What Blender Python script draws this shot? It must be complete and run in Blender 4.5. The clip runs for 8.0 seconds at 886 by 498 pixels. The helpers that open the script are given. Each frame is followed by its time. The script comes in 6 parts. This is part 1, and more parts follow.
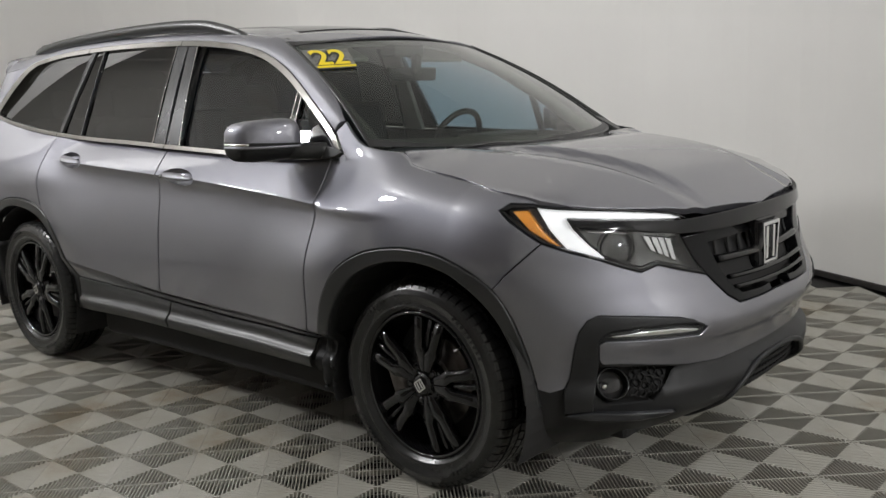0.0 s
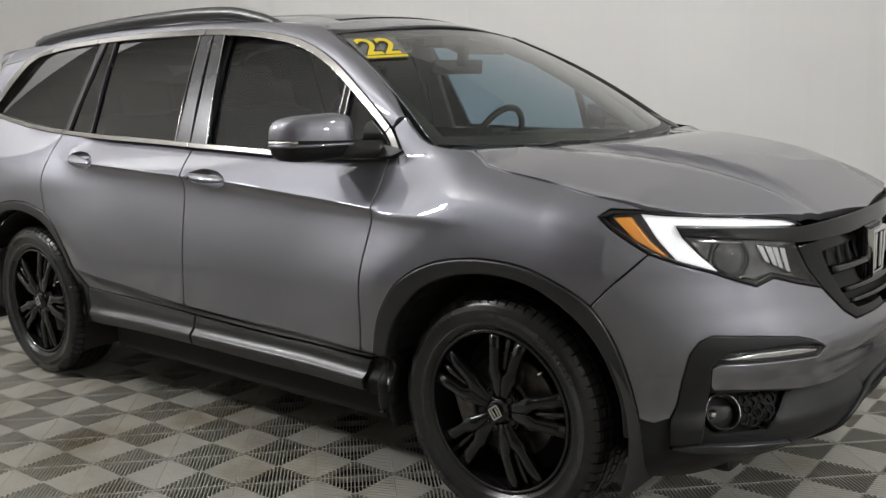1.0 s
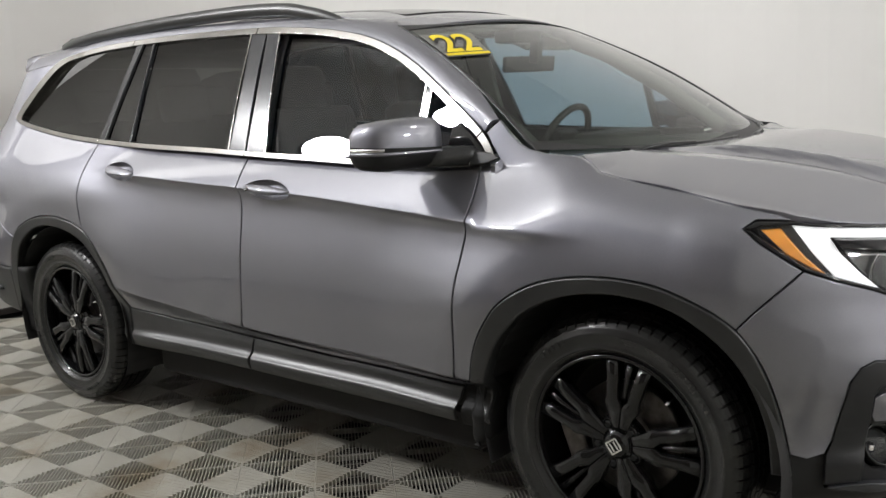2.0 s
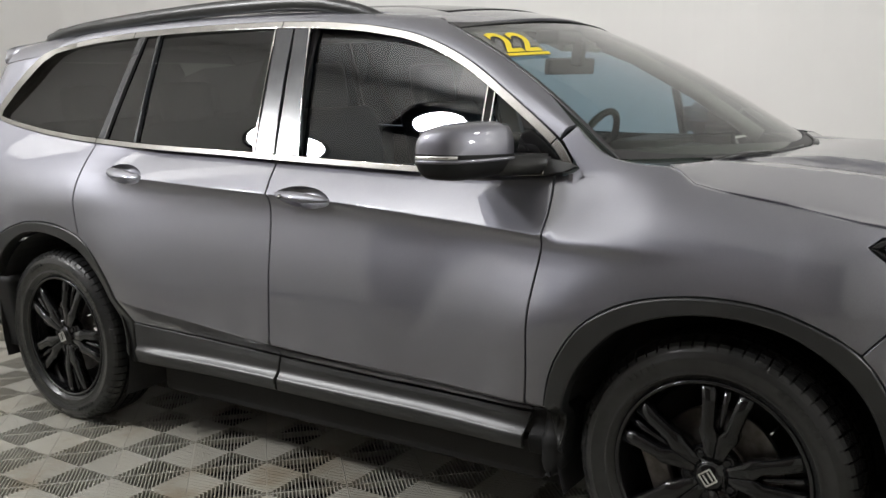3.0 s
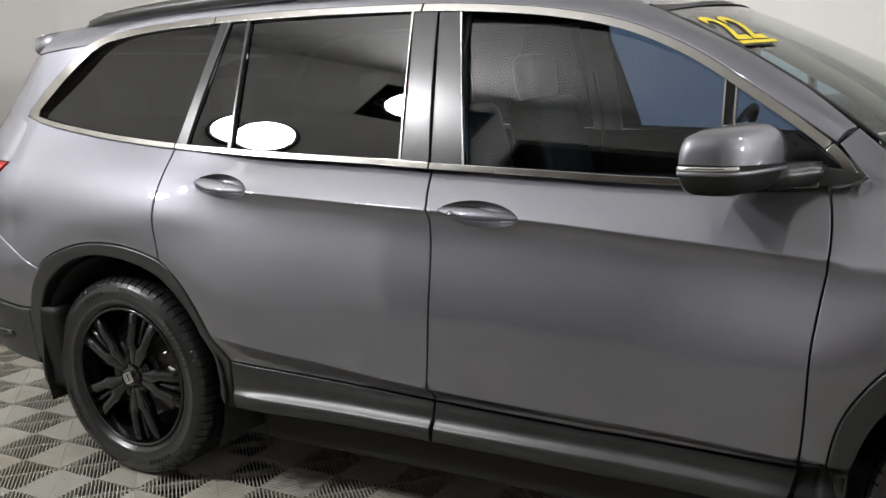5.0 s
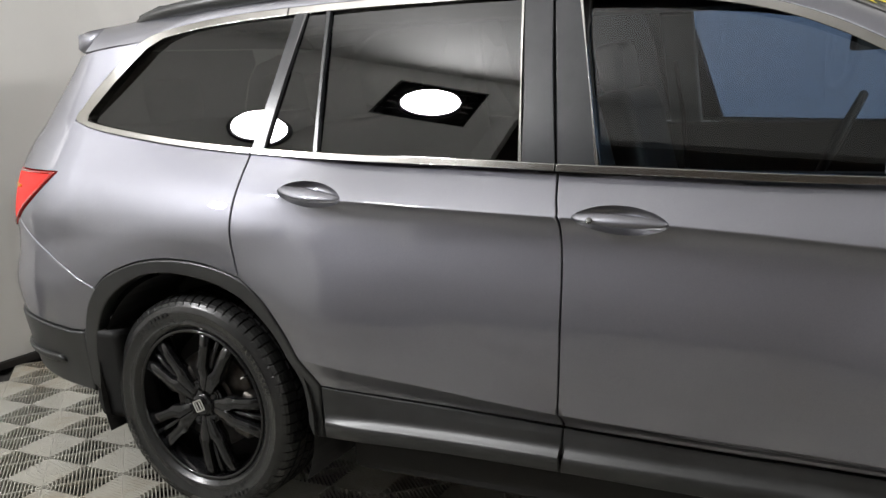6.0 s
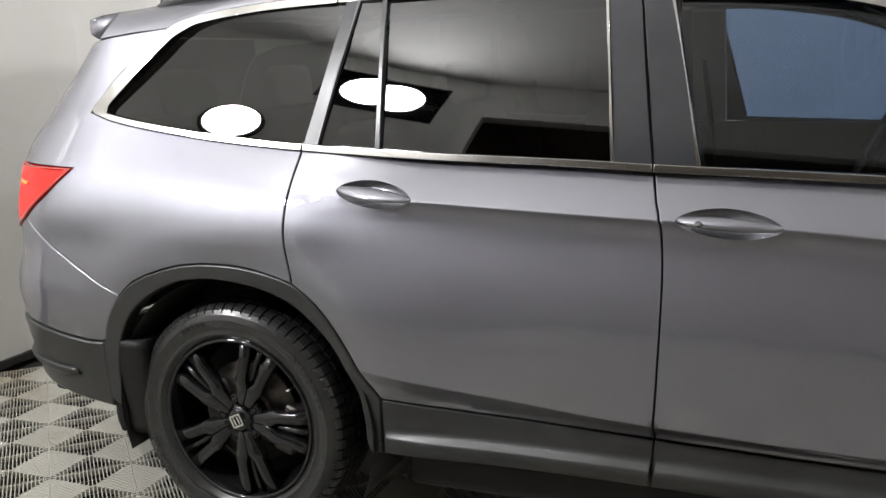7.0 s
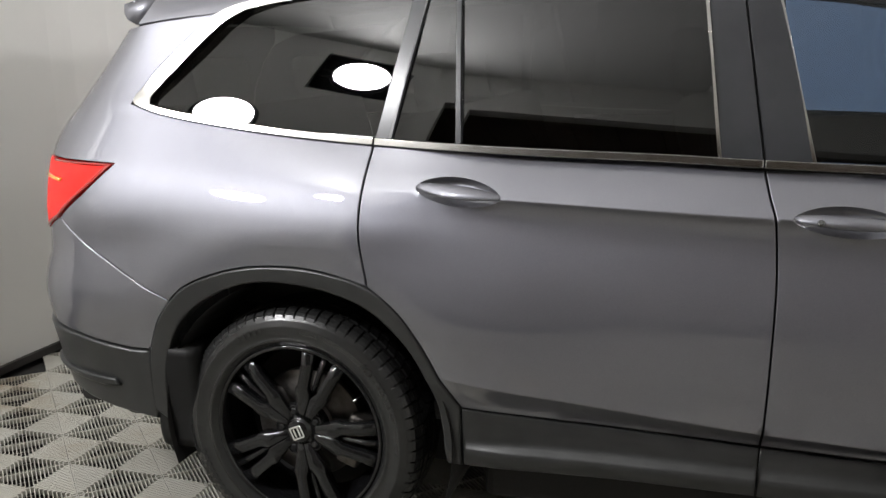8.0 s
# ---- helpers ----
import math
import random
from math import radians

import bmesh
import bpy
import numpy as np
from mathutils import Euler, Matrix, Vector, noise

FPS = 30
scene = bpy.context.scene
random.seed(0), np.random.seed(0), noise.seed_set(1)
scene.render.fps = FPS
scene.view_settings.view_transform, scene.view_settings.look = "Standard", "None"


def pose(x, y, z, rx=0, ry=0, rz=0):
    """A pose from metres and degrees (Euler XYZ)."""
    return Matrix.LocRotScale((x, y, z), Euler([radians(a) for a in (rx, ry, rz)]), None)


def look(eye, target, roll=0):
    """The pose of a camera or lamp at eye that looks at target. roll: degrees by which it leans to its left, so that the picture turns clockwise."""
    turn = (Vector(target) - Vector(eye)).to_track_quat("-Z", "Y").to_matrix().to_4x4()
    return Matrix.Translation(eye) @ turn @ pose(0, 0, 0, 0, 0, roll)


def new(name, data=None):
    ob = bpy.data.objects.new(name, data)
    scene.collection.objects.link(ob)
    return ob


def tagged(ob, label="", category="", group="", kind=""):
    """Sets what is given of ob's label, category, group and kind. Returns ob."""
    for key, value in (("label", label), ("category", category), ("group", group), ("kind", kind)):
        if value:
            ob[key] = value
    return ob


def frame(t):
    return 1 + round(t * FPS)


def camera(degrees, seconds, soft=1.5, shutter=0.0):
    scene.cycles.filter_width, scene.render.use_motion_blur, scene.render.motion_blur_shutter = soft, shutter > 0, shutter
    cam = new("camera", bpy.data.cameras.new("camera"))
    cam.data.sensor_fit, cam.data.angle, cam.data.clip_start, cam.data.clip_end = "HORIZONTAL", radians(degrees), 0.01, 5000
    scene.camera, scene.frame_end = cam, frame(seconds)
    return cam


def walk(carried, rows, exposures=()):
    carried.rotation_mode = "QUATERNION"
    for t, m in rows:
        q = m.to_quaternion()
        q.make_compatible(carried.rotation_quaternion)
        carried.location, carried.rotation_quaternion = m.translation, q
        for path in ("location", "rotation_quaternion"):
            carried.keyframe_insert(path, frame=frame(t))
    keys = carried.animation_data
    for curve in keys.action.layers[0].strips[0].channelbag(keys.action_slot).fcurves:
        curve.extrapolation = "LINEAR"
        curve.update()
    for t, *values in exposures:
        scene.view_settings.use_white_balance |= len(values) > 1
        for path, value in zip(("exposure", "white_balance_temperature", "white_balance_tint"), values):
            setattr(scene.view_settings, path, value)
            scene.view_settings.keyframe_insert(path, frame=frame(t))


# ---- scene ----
from mathutils import geometry

cam = camera(51.7, 8.0, soft=1.5)
PATH = [
    (0, (3.48, -3.213, 1.397), (2.195, -1.72, 1.049), -1.7),
    (0.5, (3.214, -3.196, 1.391), (1.979, -1.663, 1.042), -1.4),
    (1, (3.004, -3.159, 1.373), (1.764, -1.628, 1.027), -1.5),
    (1.5, (2.773, -3.151, 1.379), (1.572, -1.59, 1.031), -1.9),
    (2, (2.565, -3.136, 1.389), (1.339, -1.595, 1.039), -2.5),
    (2.2, (2.486, -3.133, 1.393), (1.271, -1.585, 1.038), -2.6),
    (3.3, (1.931, -3.209, 1.410), (0.874, -1.549, 1.056), -1.4),
    (3.5, (1.801, -3.195, 1.412), (0.764, -1.522, 1.056), -1.6),
    (4, (1.568, -3.125, 1.432), (0.459, -1.501, 1.067), -2.6),
    (4.2, (1.499, -3.143, 1.432), (0.415, -1.502, 1.068), -2.3),
    (5.3, (0.995, -3.199, 1.440), (0.091, -1.457, 1.054), -2.2),
    (5.5, (0.89, -3.163, 1.429), (0.003, -1.414, 1.041), -2.6),
    (6, (0.665, -3.14, 1.448), (-0.236, -1.398, 1.054), -2.8),
    (6.5, (0.434, -3.122, 1.437), (-0.394, -1.346, 1.039), -2.3),
    (7, (0.198, -3.185, 1.458), (-0.534, -1.37, 1.048), -1.8),
    (7.5, (0.012, -3.188, 1.454), (-0.664, -1.352, 1.036), -1.6),
    (8, (-0.208, -3.179, 1.462), (-0.824, -1.326, 1.031), -1.4),
]
walk(cam, [(t, look(eye, target, roll)) for t, eye, target, roll in PATH],
     exposures=[(0, -0.18), (1, -0.13), (1.5, 0.10), (2, 0.17), (3.5, 0.10), (4, 0.08), (4.2, 0.17), (5.3, 0.15), (5.5, 0.15), (6, 0.30), (6.5, 0.51), (7, 0.52), (7.5, 0.28), (8, 0.26)])

# ---- light: a windowless photo booth, lit by wall lamps and an added unseen fill ----
world = bpy.data.worlds.new("booth_air")
world.use_nodes = True
world.node_tree.nodes["Background"].inputs["Color"].default_value = (0.9, 0.9, 0.92, 1)
world.node_tree.nodes["Background"].inputs["Strength"].default_value = 0.02
scene.world = world
scene.view_settings.exposure = 0.0
CEILING, KEY_W = 5.75, 145


def area_lamp(name, at, toward, size, watts, colour=(0.985, 0.985, 1.0), shape="DISK"):
    data = bpy.data.lights.new(name, "AREA")
    data.shape, data.size, data.energy, data.color = shape, size, watts, colour
    ob = new(name, data)
    ob.matrix_world = look(at, toward)
    return tagged(ob, "round white light on the car, from wall lamps and added fill", "lamp", kind="structure")


# ---- materials ----
def material(name):
    m = bpy.data.materials.new(name)
    m.use_nodes = True
    return m, m.node_tree.nodes, m.node_tree.links, m.node_tree.nodes["Principled BSDF"]


def noise_node(n, l, scale, detail=4.0, rough=0.6, coord="Object"):
    tc = n.new("ShaderNodeTexCoord")
    tex = n.new("ShaderNodeTexNoise")
    tex.inputs["Scale"].default_value = scale
    tex.inputs["Detail"].default_value = detail
    tex.inputs["Roughness"].default_value = rough
    l.new(tc.outputs[coord], tex.inputs["Vector"])
    return tex


def ramp(n, l, source, stops):
    r = n.new("ShaderNodeValToRGB")
    r.color_ramp.elements[0].position, r.color_ramp.elements[0].color = stops[0][0], (*stops[0][1], 1)
    r.color_ramp.elements[1].position, r.color_ramp.elements[1].color = stops[-1][0], (*stops[-1][1], 1)
    for p, c in stops[1:-1]:
        e = r.color_ramp.elements.new(p)
        e.color = (*c, 1)
    l.new(source, r.inputs["Fac"])
    return r


def bump(n, l, b, source, strength, distance):
    k = n.new("ShaderNodeBump")
    k.inputs["Strength"].default_value, k.inputs["Distance"].default_value = strength, distance
    l.new(source, k.inputs["Height"])
    l.new(k.outputs["Normal"], b.inputs["Normal"])


def surface(name, low, high, scale=6.0, rough=(0.4, 0.5), metal=0.0, grain=0.0, grain_scale=300.0, coat=0.0, spec=0.5):
    """A surface whose colour and roughness wander between two values, with a fine relief."""
    m, n, l, b = material(name)
    tex = noise_node(n, l, scale, 6.0)
    c = ramp(n, l, tex.outputs["Fac"], ((0.3, low), (0.7, high)))
    l.new(c.outputs["Color"], b.inputs["Base Color"])
    r = n.new("ShaderNodeMapRange")
    r.inputs["To Min"].default_value, r.inputs["To Max"].default_value = rough
    l.new(tex.outputs["Fac"], r.inputs["Value"])
    l.new(r.outputs["Result"], b.inputs["Roughness"])
    b.inputs["Metallic"].default_value = metal
    b.inputs["Specular IOR Level"].default_value = spec
    b.inputs["Coat Weight"].default_value = coat
    b.inputs["Coat Roughness"].default_value = 0.03
    if grain:
        g = noise_node(n, l, grain_scale, 3.0)
        bump(n, l, b, g.outputs["Fac"], grain, 0.002)
    return m


def paint_material():
    m, n, l, b = material("grey_metallic_paint")
    flake = noise_node(n, l, 900.0, 2.0)
    broad = noise_node(n, l, 2.2, 4.0)
    c = ramp(n, l, flake.outputs["Fac"], ((0.3, (0.155, 0.156, 0.178)), (0.7, (0.214, 0.215, 0.242))))
    l.new(c.outputs["Color"], b.inputs["Base Color"])
    r = n.new("ShaderNodeMapRange")
    r.inputs["To Min"].default_value, r.inputs["To Max"].default_value = 0.50, 0.54
    l.new(broad.outputs["Fac"], r.inputs["Value"])
    l.new(r.outputs["Result"], b.inputs["Roughness"])
    b.inputs["Metallic"].default_value = 0.92
    b.inputs["Coat Weight"].default_value = 1.0
    b.inputs["Coat Roughness"].default_value = 0.018
    b.inputs["Coat IOR"].default_value = 1.8
    return m


def glass_material(name, tint, facing=0.05):
    """Sheet glass: a tinted clear pane with a true mirror on it by Fresnel."""
    m, n, l, b = material(name)
    n.remove(b)
    clear, shine, mix, rim = n.new("ShaderNodeBsdfTransparent"), n.new("ShaderNodeBsdfGlossy"), n.new("ShaderNodeMixShader"), n.new("ShaderNodeLayerWeight")
    smear = noise_node(n, l, 5.0, 5.0)
    r = n.new("ShaderNodeMapRange")
    r.inputs["To Min"].default_value, r.inputs["To Max"].default_value = 0.0, 0.02
    l.new(smear.outputs["Fac"], r.inputs["Value"])
    l.new(r.outputs["Result"], shine.inputs["Roughness"])
    clear.inputs["Color"].default_value = (*tint, 1)
    shine.inputs["Color"].default_value = (1, 1, 1, 1)
    rim.inputs["Blend"].default_value = 0.5
    power, scale = n.new("ShaderNodeMath"), n.new("ShaderNodeMath")
    power.operation, power.inputs[1].default_value = "POWER", 5.0
    scale.operation, scale.inputs[1].default_value, scale.inputs[2].default_value = "MULTIPLY_ADD", 1 - facing, facing
    l.new(rim.outputs["Facing"], power.inputs[0])
    l.new(power.outputs["Value"], scale.inputs[0])
    l.new(scale.outputs["Value"], mix.inputs["Fac"])
    l.new(clear.outputs["BSDF"], mix.inputs[1])
    l.new(shine.outputs["BSDF"], mix.inputs[2])
    l.new(mix.outputs["Shader"], n["Material Output"].inputs["Surface"])
    return m


def glow(name, colour, strength):
    m, n, l, b = material(name)
    b.inputs["Base Color"].default_value = (0.9, 0.9, 0.9, 1)
    b.inputs["Emission Color"].default_value = (*colour, 1)
    b.inputs["Emission Strength"].default_value = strength
    return m


def tile_material():
    m, n, l, b = material("ribbed_grey_polymer_tile")
    info = n.new("ShaderNodeObjectInfo")
    dirt = noise_node(n, l, 1.6, 6.0, 0.65, "Object")
    pos = n.new("ShaderNodeNewGeometry")
    l.new(pos.outputs["Position"], dirt.inputs["Vector"])
    c = ramp(n, l, dirt.outputs["Fac"], ((0.34, (0.28, 0.24, 0.175)), (0.46, (0.365, 0.350, 0.300)), (0.7, (0.418, 0.411, 0.370))))
    vary = n.new("ShaderNodeMapRange")
    vary.inputs["To Min"].default_value, vary.inputs["To Max"].default_value = 0.92, 1.05
    l.new(info.outputs["Random"], vary.inputs["Value"])
    mul = n.new("ShaderNodeMixRGB")
    mul.blend_type = "MULTIPLY"
    mul.inputs["Fac"].default_value = 1.0
    l.new(c.outputs["Color"], mul.inputs["Color1"])
    l.new(vary.outputs["Result"], mul.inputs["Color2"])
    l.new(mul.outputs["Color"], b.inputs["Base Color"])
    b.inputs["Roughness"].default_value = 0.42
    return m


PAINT = paint_material()
PLASTIC = surface("grained_black_plastic", (0.017, 0.0176, 0.0172), (0.028, 0.0286, 0.0282), 9, (0.28, 0.36), grain=0.06, grain_scale=900, spec=0.5)
FLAP = surface("black_flap_rubber", (0.008, 0.008, 0.008), (0.013, 0.013, 0.013), 9, (0.5, 0.6), spec=0.2)
DARK = surface("dark_underbody", (0.008, 0.008, 0.008), (0.014, 0.013, 0.012), 7, (0.7, 0.9))
GLOSS = surface("gloss_black_trim", (0.006, 0.006, 0.0065), (0.010, 0.010, 0.0105), 5, (0.05, 0.10), spec=0.3)
NIGHT = surface("dark_gloss_surround", (0.005, 0.005, 0.0055), (0.009, 0.009, 0.0095), 5, (0.10, 0.18), spec=0.16)
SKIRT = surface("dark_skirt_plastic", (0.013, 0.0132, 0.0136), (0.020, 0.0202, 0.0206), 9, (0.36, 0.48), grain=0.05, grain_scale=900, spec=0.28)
PILLAR = surface("grey_gloss_pillar", (0.024, 0.025, 0.028), (0.034, 0.035, 0.038), 5, (0.20, 0.26), metal=0.1, spec=0.45)
CHROME = surface("satin_chrome", (0.37, 0.36, 0.342), (0.44, 0.427, 0.408), 12, (0.13, 0.18), metal=1.0)
BRIGHT = surface("bright_chrome", (0.8, 0.8, 0.8), (0.88, 0.88, 0.88), 12, (0.04, 0.1), metal=1.0)
RUBBER = surface("tyre_rubber", (0.016, 0.016, 0.0157), (0.021, 0.021, 0.0206), 14, (0.22, 0.29), grain=0.04, grain_scale=400, spec=0.5)
RIM = surface("gloss_black_alloy", (0.007, 0.007, 0.0075), (0.008, 0.008, 0.0085), 8, (0.04, 0.05), spec=0.48)
BEZEL = surface("dark_silver_bezel", (0.09, 0.092, 0.09), (0.19, 0.192, 0.19), 24, (0.06, 0.2), metal=0.95)
STEEL = surface("brake_steel", (0.07, 0.062, 0.055), (0.16, 0.15, 0.14), 25, (0.35, 0.5), metal=0.9)
CABIN = surface("dark_cabin_trim", (0.02, 0.02, 0.021), (0.035, 0.035, 0.036), 12, (0.5, 0.7), grain=0.08)
LEATHER = surface("black_leather", (0.013, 0.0125, 0.0125), (0.024, 0.023, 0.022), 14, (0.5, 0.6), grain=0.08)
BEIGE = surface("pale_grey_headliner", (0.22, 0.215, 0.205), (0.27, 0.262, 0.25), 16, (0.8, 0.95))
AMBER = surface("amber_lens", (0.85, 0.30, 0.02), (0.95, 0.38, 0.03), 20, (0.12, 0.2), coat=1.0)
RED = surface("red_lens", (0.66, 0.012, 0.008), (0.76, 0.020, 0.012), 14, (0.2, 0.3), spec=0.3)
RED_DARK = surface("deep_red_lens", (0.30, 0.008, 0.006), (0.42, 0.012, 0.008), 14, (0.12, 0.2), coat=1.0)
DRL = glow("white_light_guide", (1, 1, 1), 0.55)
REFLECTOR = surface("lamp_reflector", (0.72, 0.72, 0.73), (0.85, 0.85, 0.86), 30, (0.06, 0.2), metal=1.0)
YELLOW = surface("yellow_sticker", (0.80, 0.62, 0.01), (0.88, 0.70, 0.02), 30, (0.4, 0.5))
INK = surface("black_print", (0.01, 0.01, 0.01), (0.02, 0.02, 0.02), 30, (0.4, 0.5))
FILM = surface("grey_film", (0.06, 0.06, 0.058), (0.26, 0.26, 0.25), 60, (0.3, 0.5))
WALL = surface("white_wall_paint", (0.73, 0.72, 0.695), (0.77, 0.76, 0.735), 0.9, (0.6, 0.75), grain=0.12, grain_scale=60)
CEIL = surface("white_ceiling_paint", (0.72, 0.715, 0.70), (0.76, 0.755, 0.745), 1.2, (0.7, 0.85), grain=0.1, grain_scale=60)
BASEB = surface("black_rubber_skirting", (0.016, 0.014, 0.013), (0.035, 0.03, 0.027), 9, (0.5, 0.75), grain=0.3)
SOOT = surface("matt_black_lining", (0.0025, 0.0025, 0.0025), (0.004, 0.004, 0.004), 3, (0.8, 0.95), spec=0.2)
SUBFLOOR = surface("dark_concrete", (0.012, 0.011, 0.010), (0.02, 0.019, 0.017), 3, (0.8, 0.95))


def block_material():
    m, n, l, b = material("dark_brown_block")
    tc, tex = n.new("ShaderNodeTexCoord"), n.new("ShaderNodeTexBrick")
    turn = n.new("ShaderNodeMapping")
    turn.inputs["Rotation"].default_value = (math.pi / 2, 0, 0)
    l.new(tc.outputs["Object"], turn.inputs["Vector"])
    l.new(turn.outputs["Vector"], tex.inputs["Vector"])
    tex.inputs["Scale"].default_value = 1.0
    tex.inputs["Brick Width"].default_value, tex.inputs["Row Height"].default_value, tex.inputs["Mortar Size"].default_value = 0.40, 0.20, 0.008
    tex.inputs["Color1"].default_value, tex.inputs["Color2"].default_value, tex.inputs["Mortar"].default_value = (0.16, 0.125, 0.105, 1), (0.21, 0.165, 0.14, 1), (0.09, 0.075, 0.065, 1)
    l.new(tex.outputs["Color"], b.inputs["Base Color"])
    b.inputs["Roughness"].default_value = 0.9
    bump(n, l, b, tex.outputs["Fac"], -0.6, 0.01)
    return m


BRICK = block_material()
TILE = tile_material()
CLEAR = glass_material("clear_lens", (0.93, 0.94, 0.95))
WINDSCREEN = glass_material("windscreen_glass", (0.60, 0.68, 0.61), 0.05)
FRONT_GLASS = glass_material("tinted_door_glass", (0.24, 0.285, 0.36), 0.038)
# far side panes: the bluish light behind them is put into the tint
FAR_GLASS = glass_material("blue_lit_door_glass", (0.33, 0.45, 0.61), 0.06)
PRIVACY = glass_material("privacy_glass", (0.03, 0.032, 0.032), 0.052)
LAMP_FACE = glow("lamp_face", (1, 0.99, 0.97), 14.0)
FILL_FACE = glow("fill_face", (1, 0.99, 0.98), 0.8)


# ---- mesh helpers ----
def part(name, bm, mat, parent=None, label=""):
    me = bpy.data.meshes.new(name)
    bm.to_mesh(me)
    bm.free()
    me.materials.append(mat)
    ob = new(name, me)
    if parent:
        ob.parent = parent
    if label:
        ob["label"] = label
    return ob


def smooth(bm):
    for f in bm.faces:
        f.smooth = True
    return bm


def curve(points, n=12):
    """A smooth line through the points, n steps between neighbours."""
    out = []
    for i in range(len(points) - 1):
        p0, p1, p2, p3 = points[max(i - 1, 0)], points[i], points[i + 1], points[min(i + 2, len(points) - 1)]
        for k in range(n):
            t = k / n
            out.append(tuple(0.5 * (2 * b + (c - a) * t + (2 * a - 5 * b + 4 * c - d) * t * t + (3 * b - a - 3 * c + d) * t ** 3) for a, b, c, d in zip(p0, p1, p2, p3)))
    out.append(tuple(points[-1]))
    return out


def spaced(line, step):
    """The line cut into pieces of about one length."""
    out = [line[0]]
    for a, b in zip(line, line[1:]):
        d = math.dist(a, b)
        k = max(1, round(d / step))
        for i in range(1, k + 1):
            out.append(tuple(p + (q - p) * i / k for p, q in zip(a, b)))
    return out


def inset(poly, d):
    """The closed outline moved inwards by d."""
    area = sum(a[0] * b[1] - b[0] * a[1] for a, b in zip(poly, poly[1:] + poly[:1]))
    s = 1 if area > 0 else -1
    out = []
    for i, p in enumerate(poly):
        a, b = poly[i - 1], poly[(i + 1) % len(poly)]
        e, f = Vector((p[0] - a[0], p[1] - a[1])), Vector((b[0] - p[0], b[1] - p[1]))
        if e.length < 1e-7 or f.length < 1e-7:
            out.append(p)
            continue
        e.normalize(), f.normalize()
        m = Vector((-e.y - f.y, e.x + f.x)) * s
        if m.length < 1e-6:
            out.append(p)
            continue
        m.normalize()
        c = max(0.45, m.dot(Vector((-e.y, e.x)) * s))
        out.append((p[0] + m.x * d / c, p[1] + m.y * d / c))
    return out


def within(poly, x, y):
    c = False
    for (a, b), (p, q) in zip(poly, poly[1:] + poly[:1]):
        if (b > y) != (q > y) and x < (p - a) * (y - b) / (q - b) + a:
            c = not c
    return c


def clear_of(poly, x, y, d):
    for (a, b), (p, q) in zip(poly, poly[1:] + poly[:1]):
        ex, ey = p - a, q - b
        k = max(0, min(1, ((x - a) * ex + (y - b) * ey) / (ex * ex + ey * ey + 1e-12)))
        if math.hypot(a + k * ex - x, b + k * ey - y) < d:
            return False
    return True


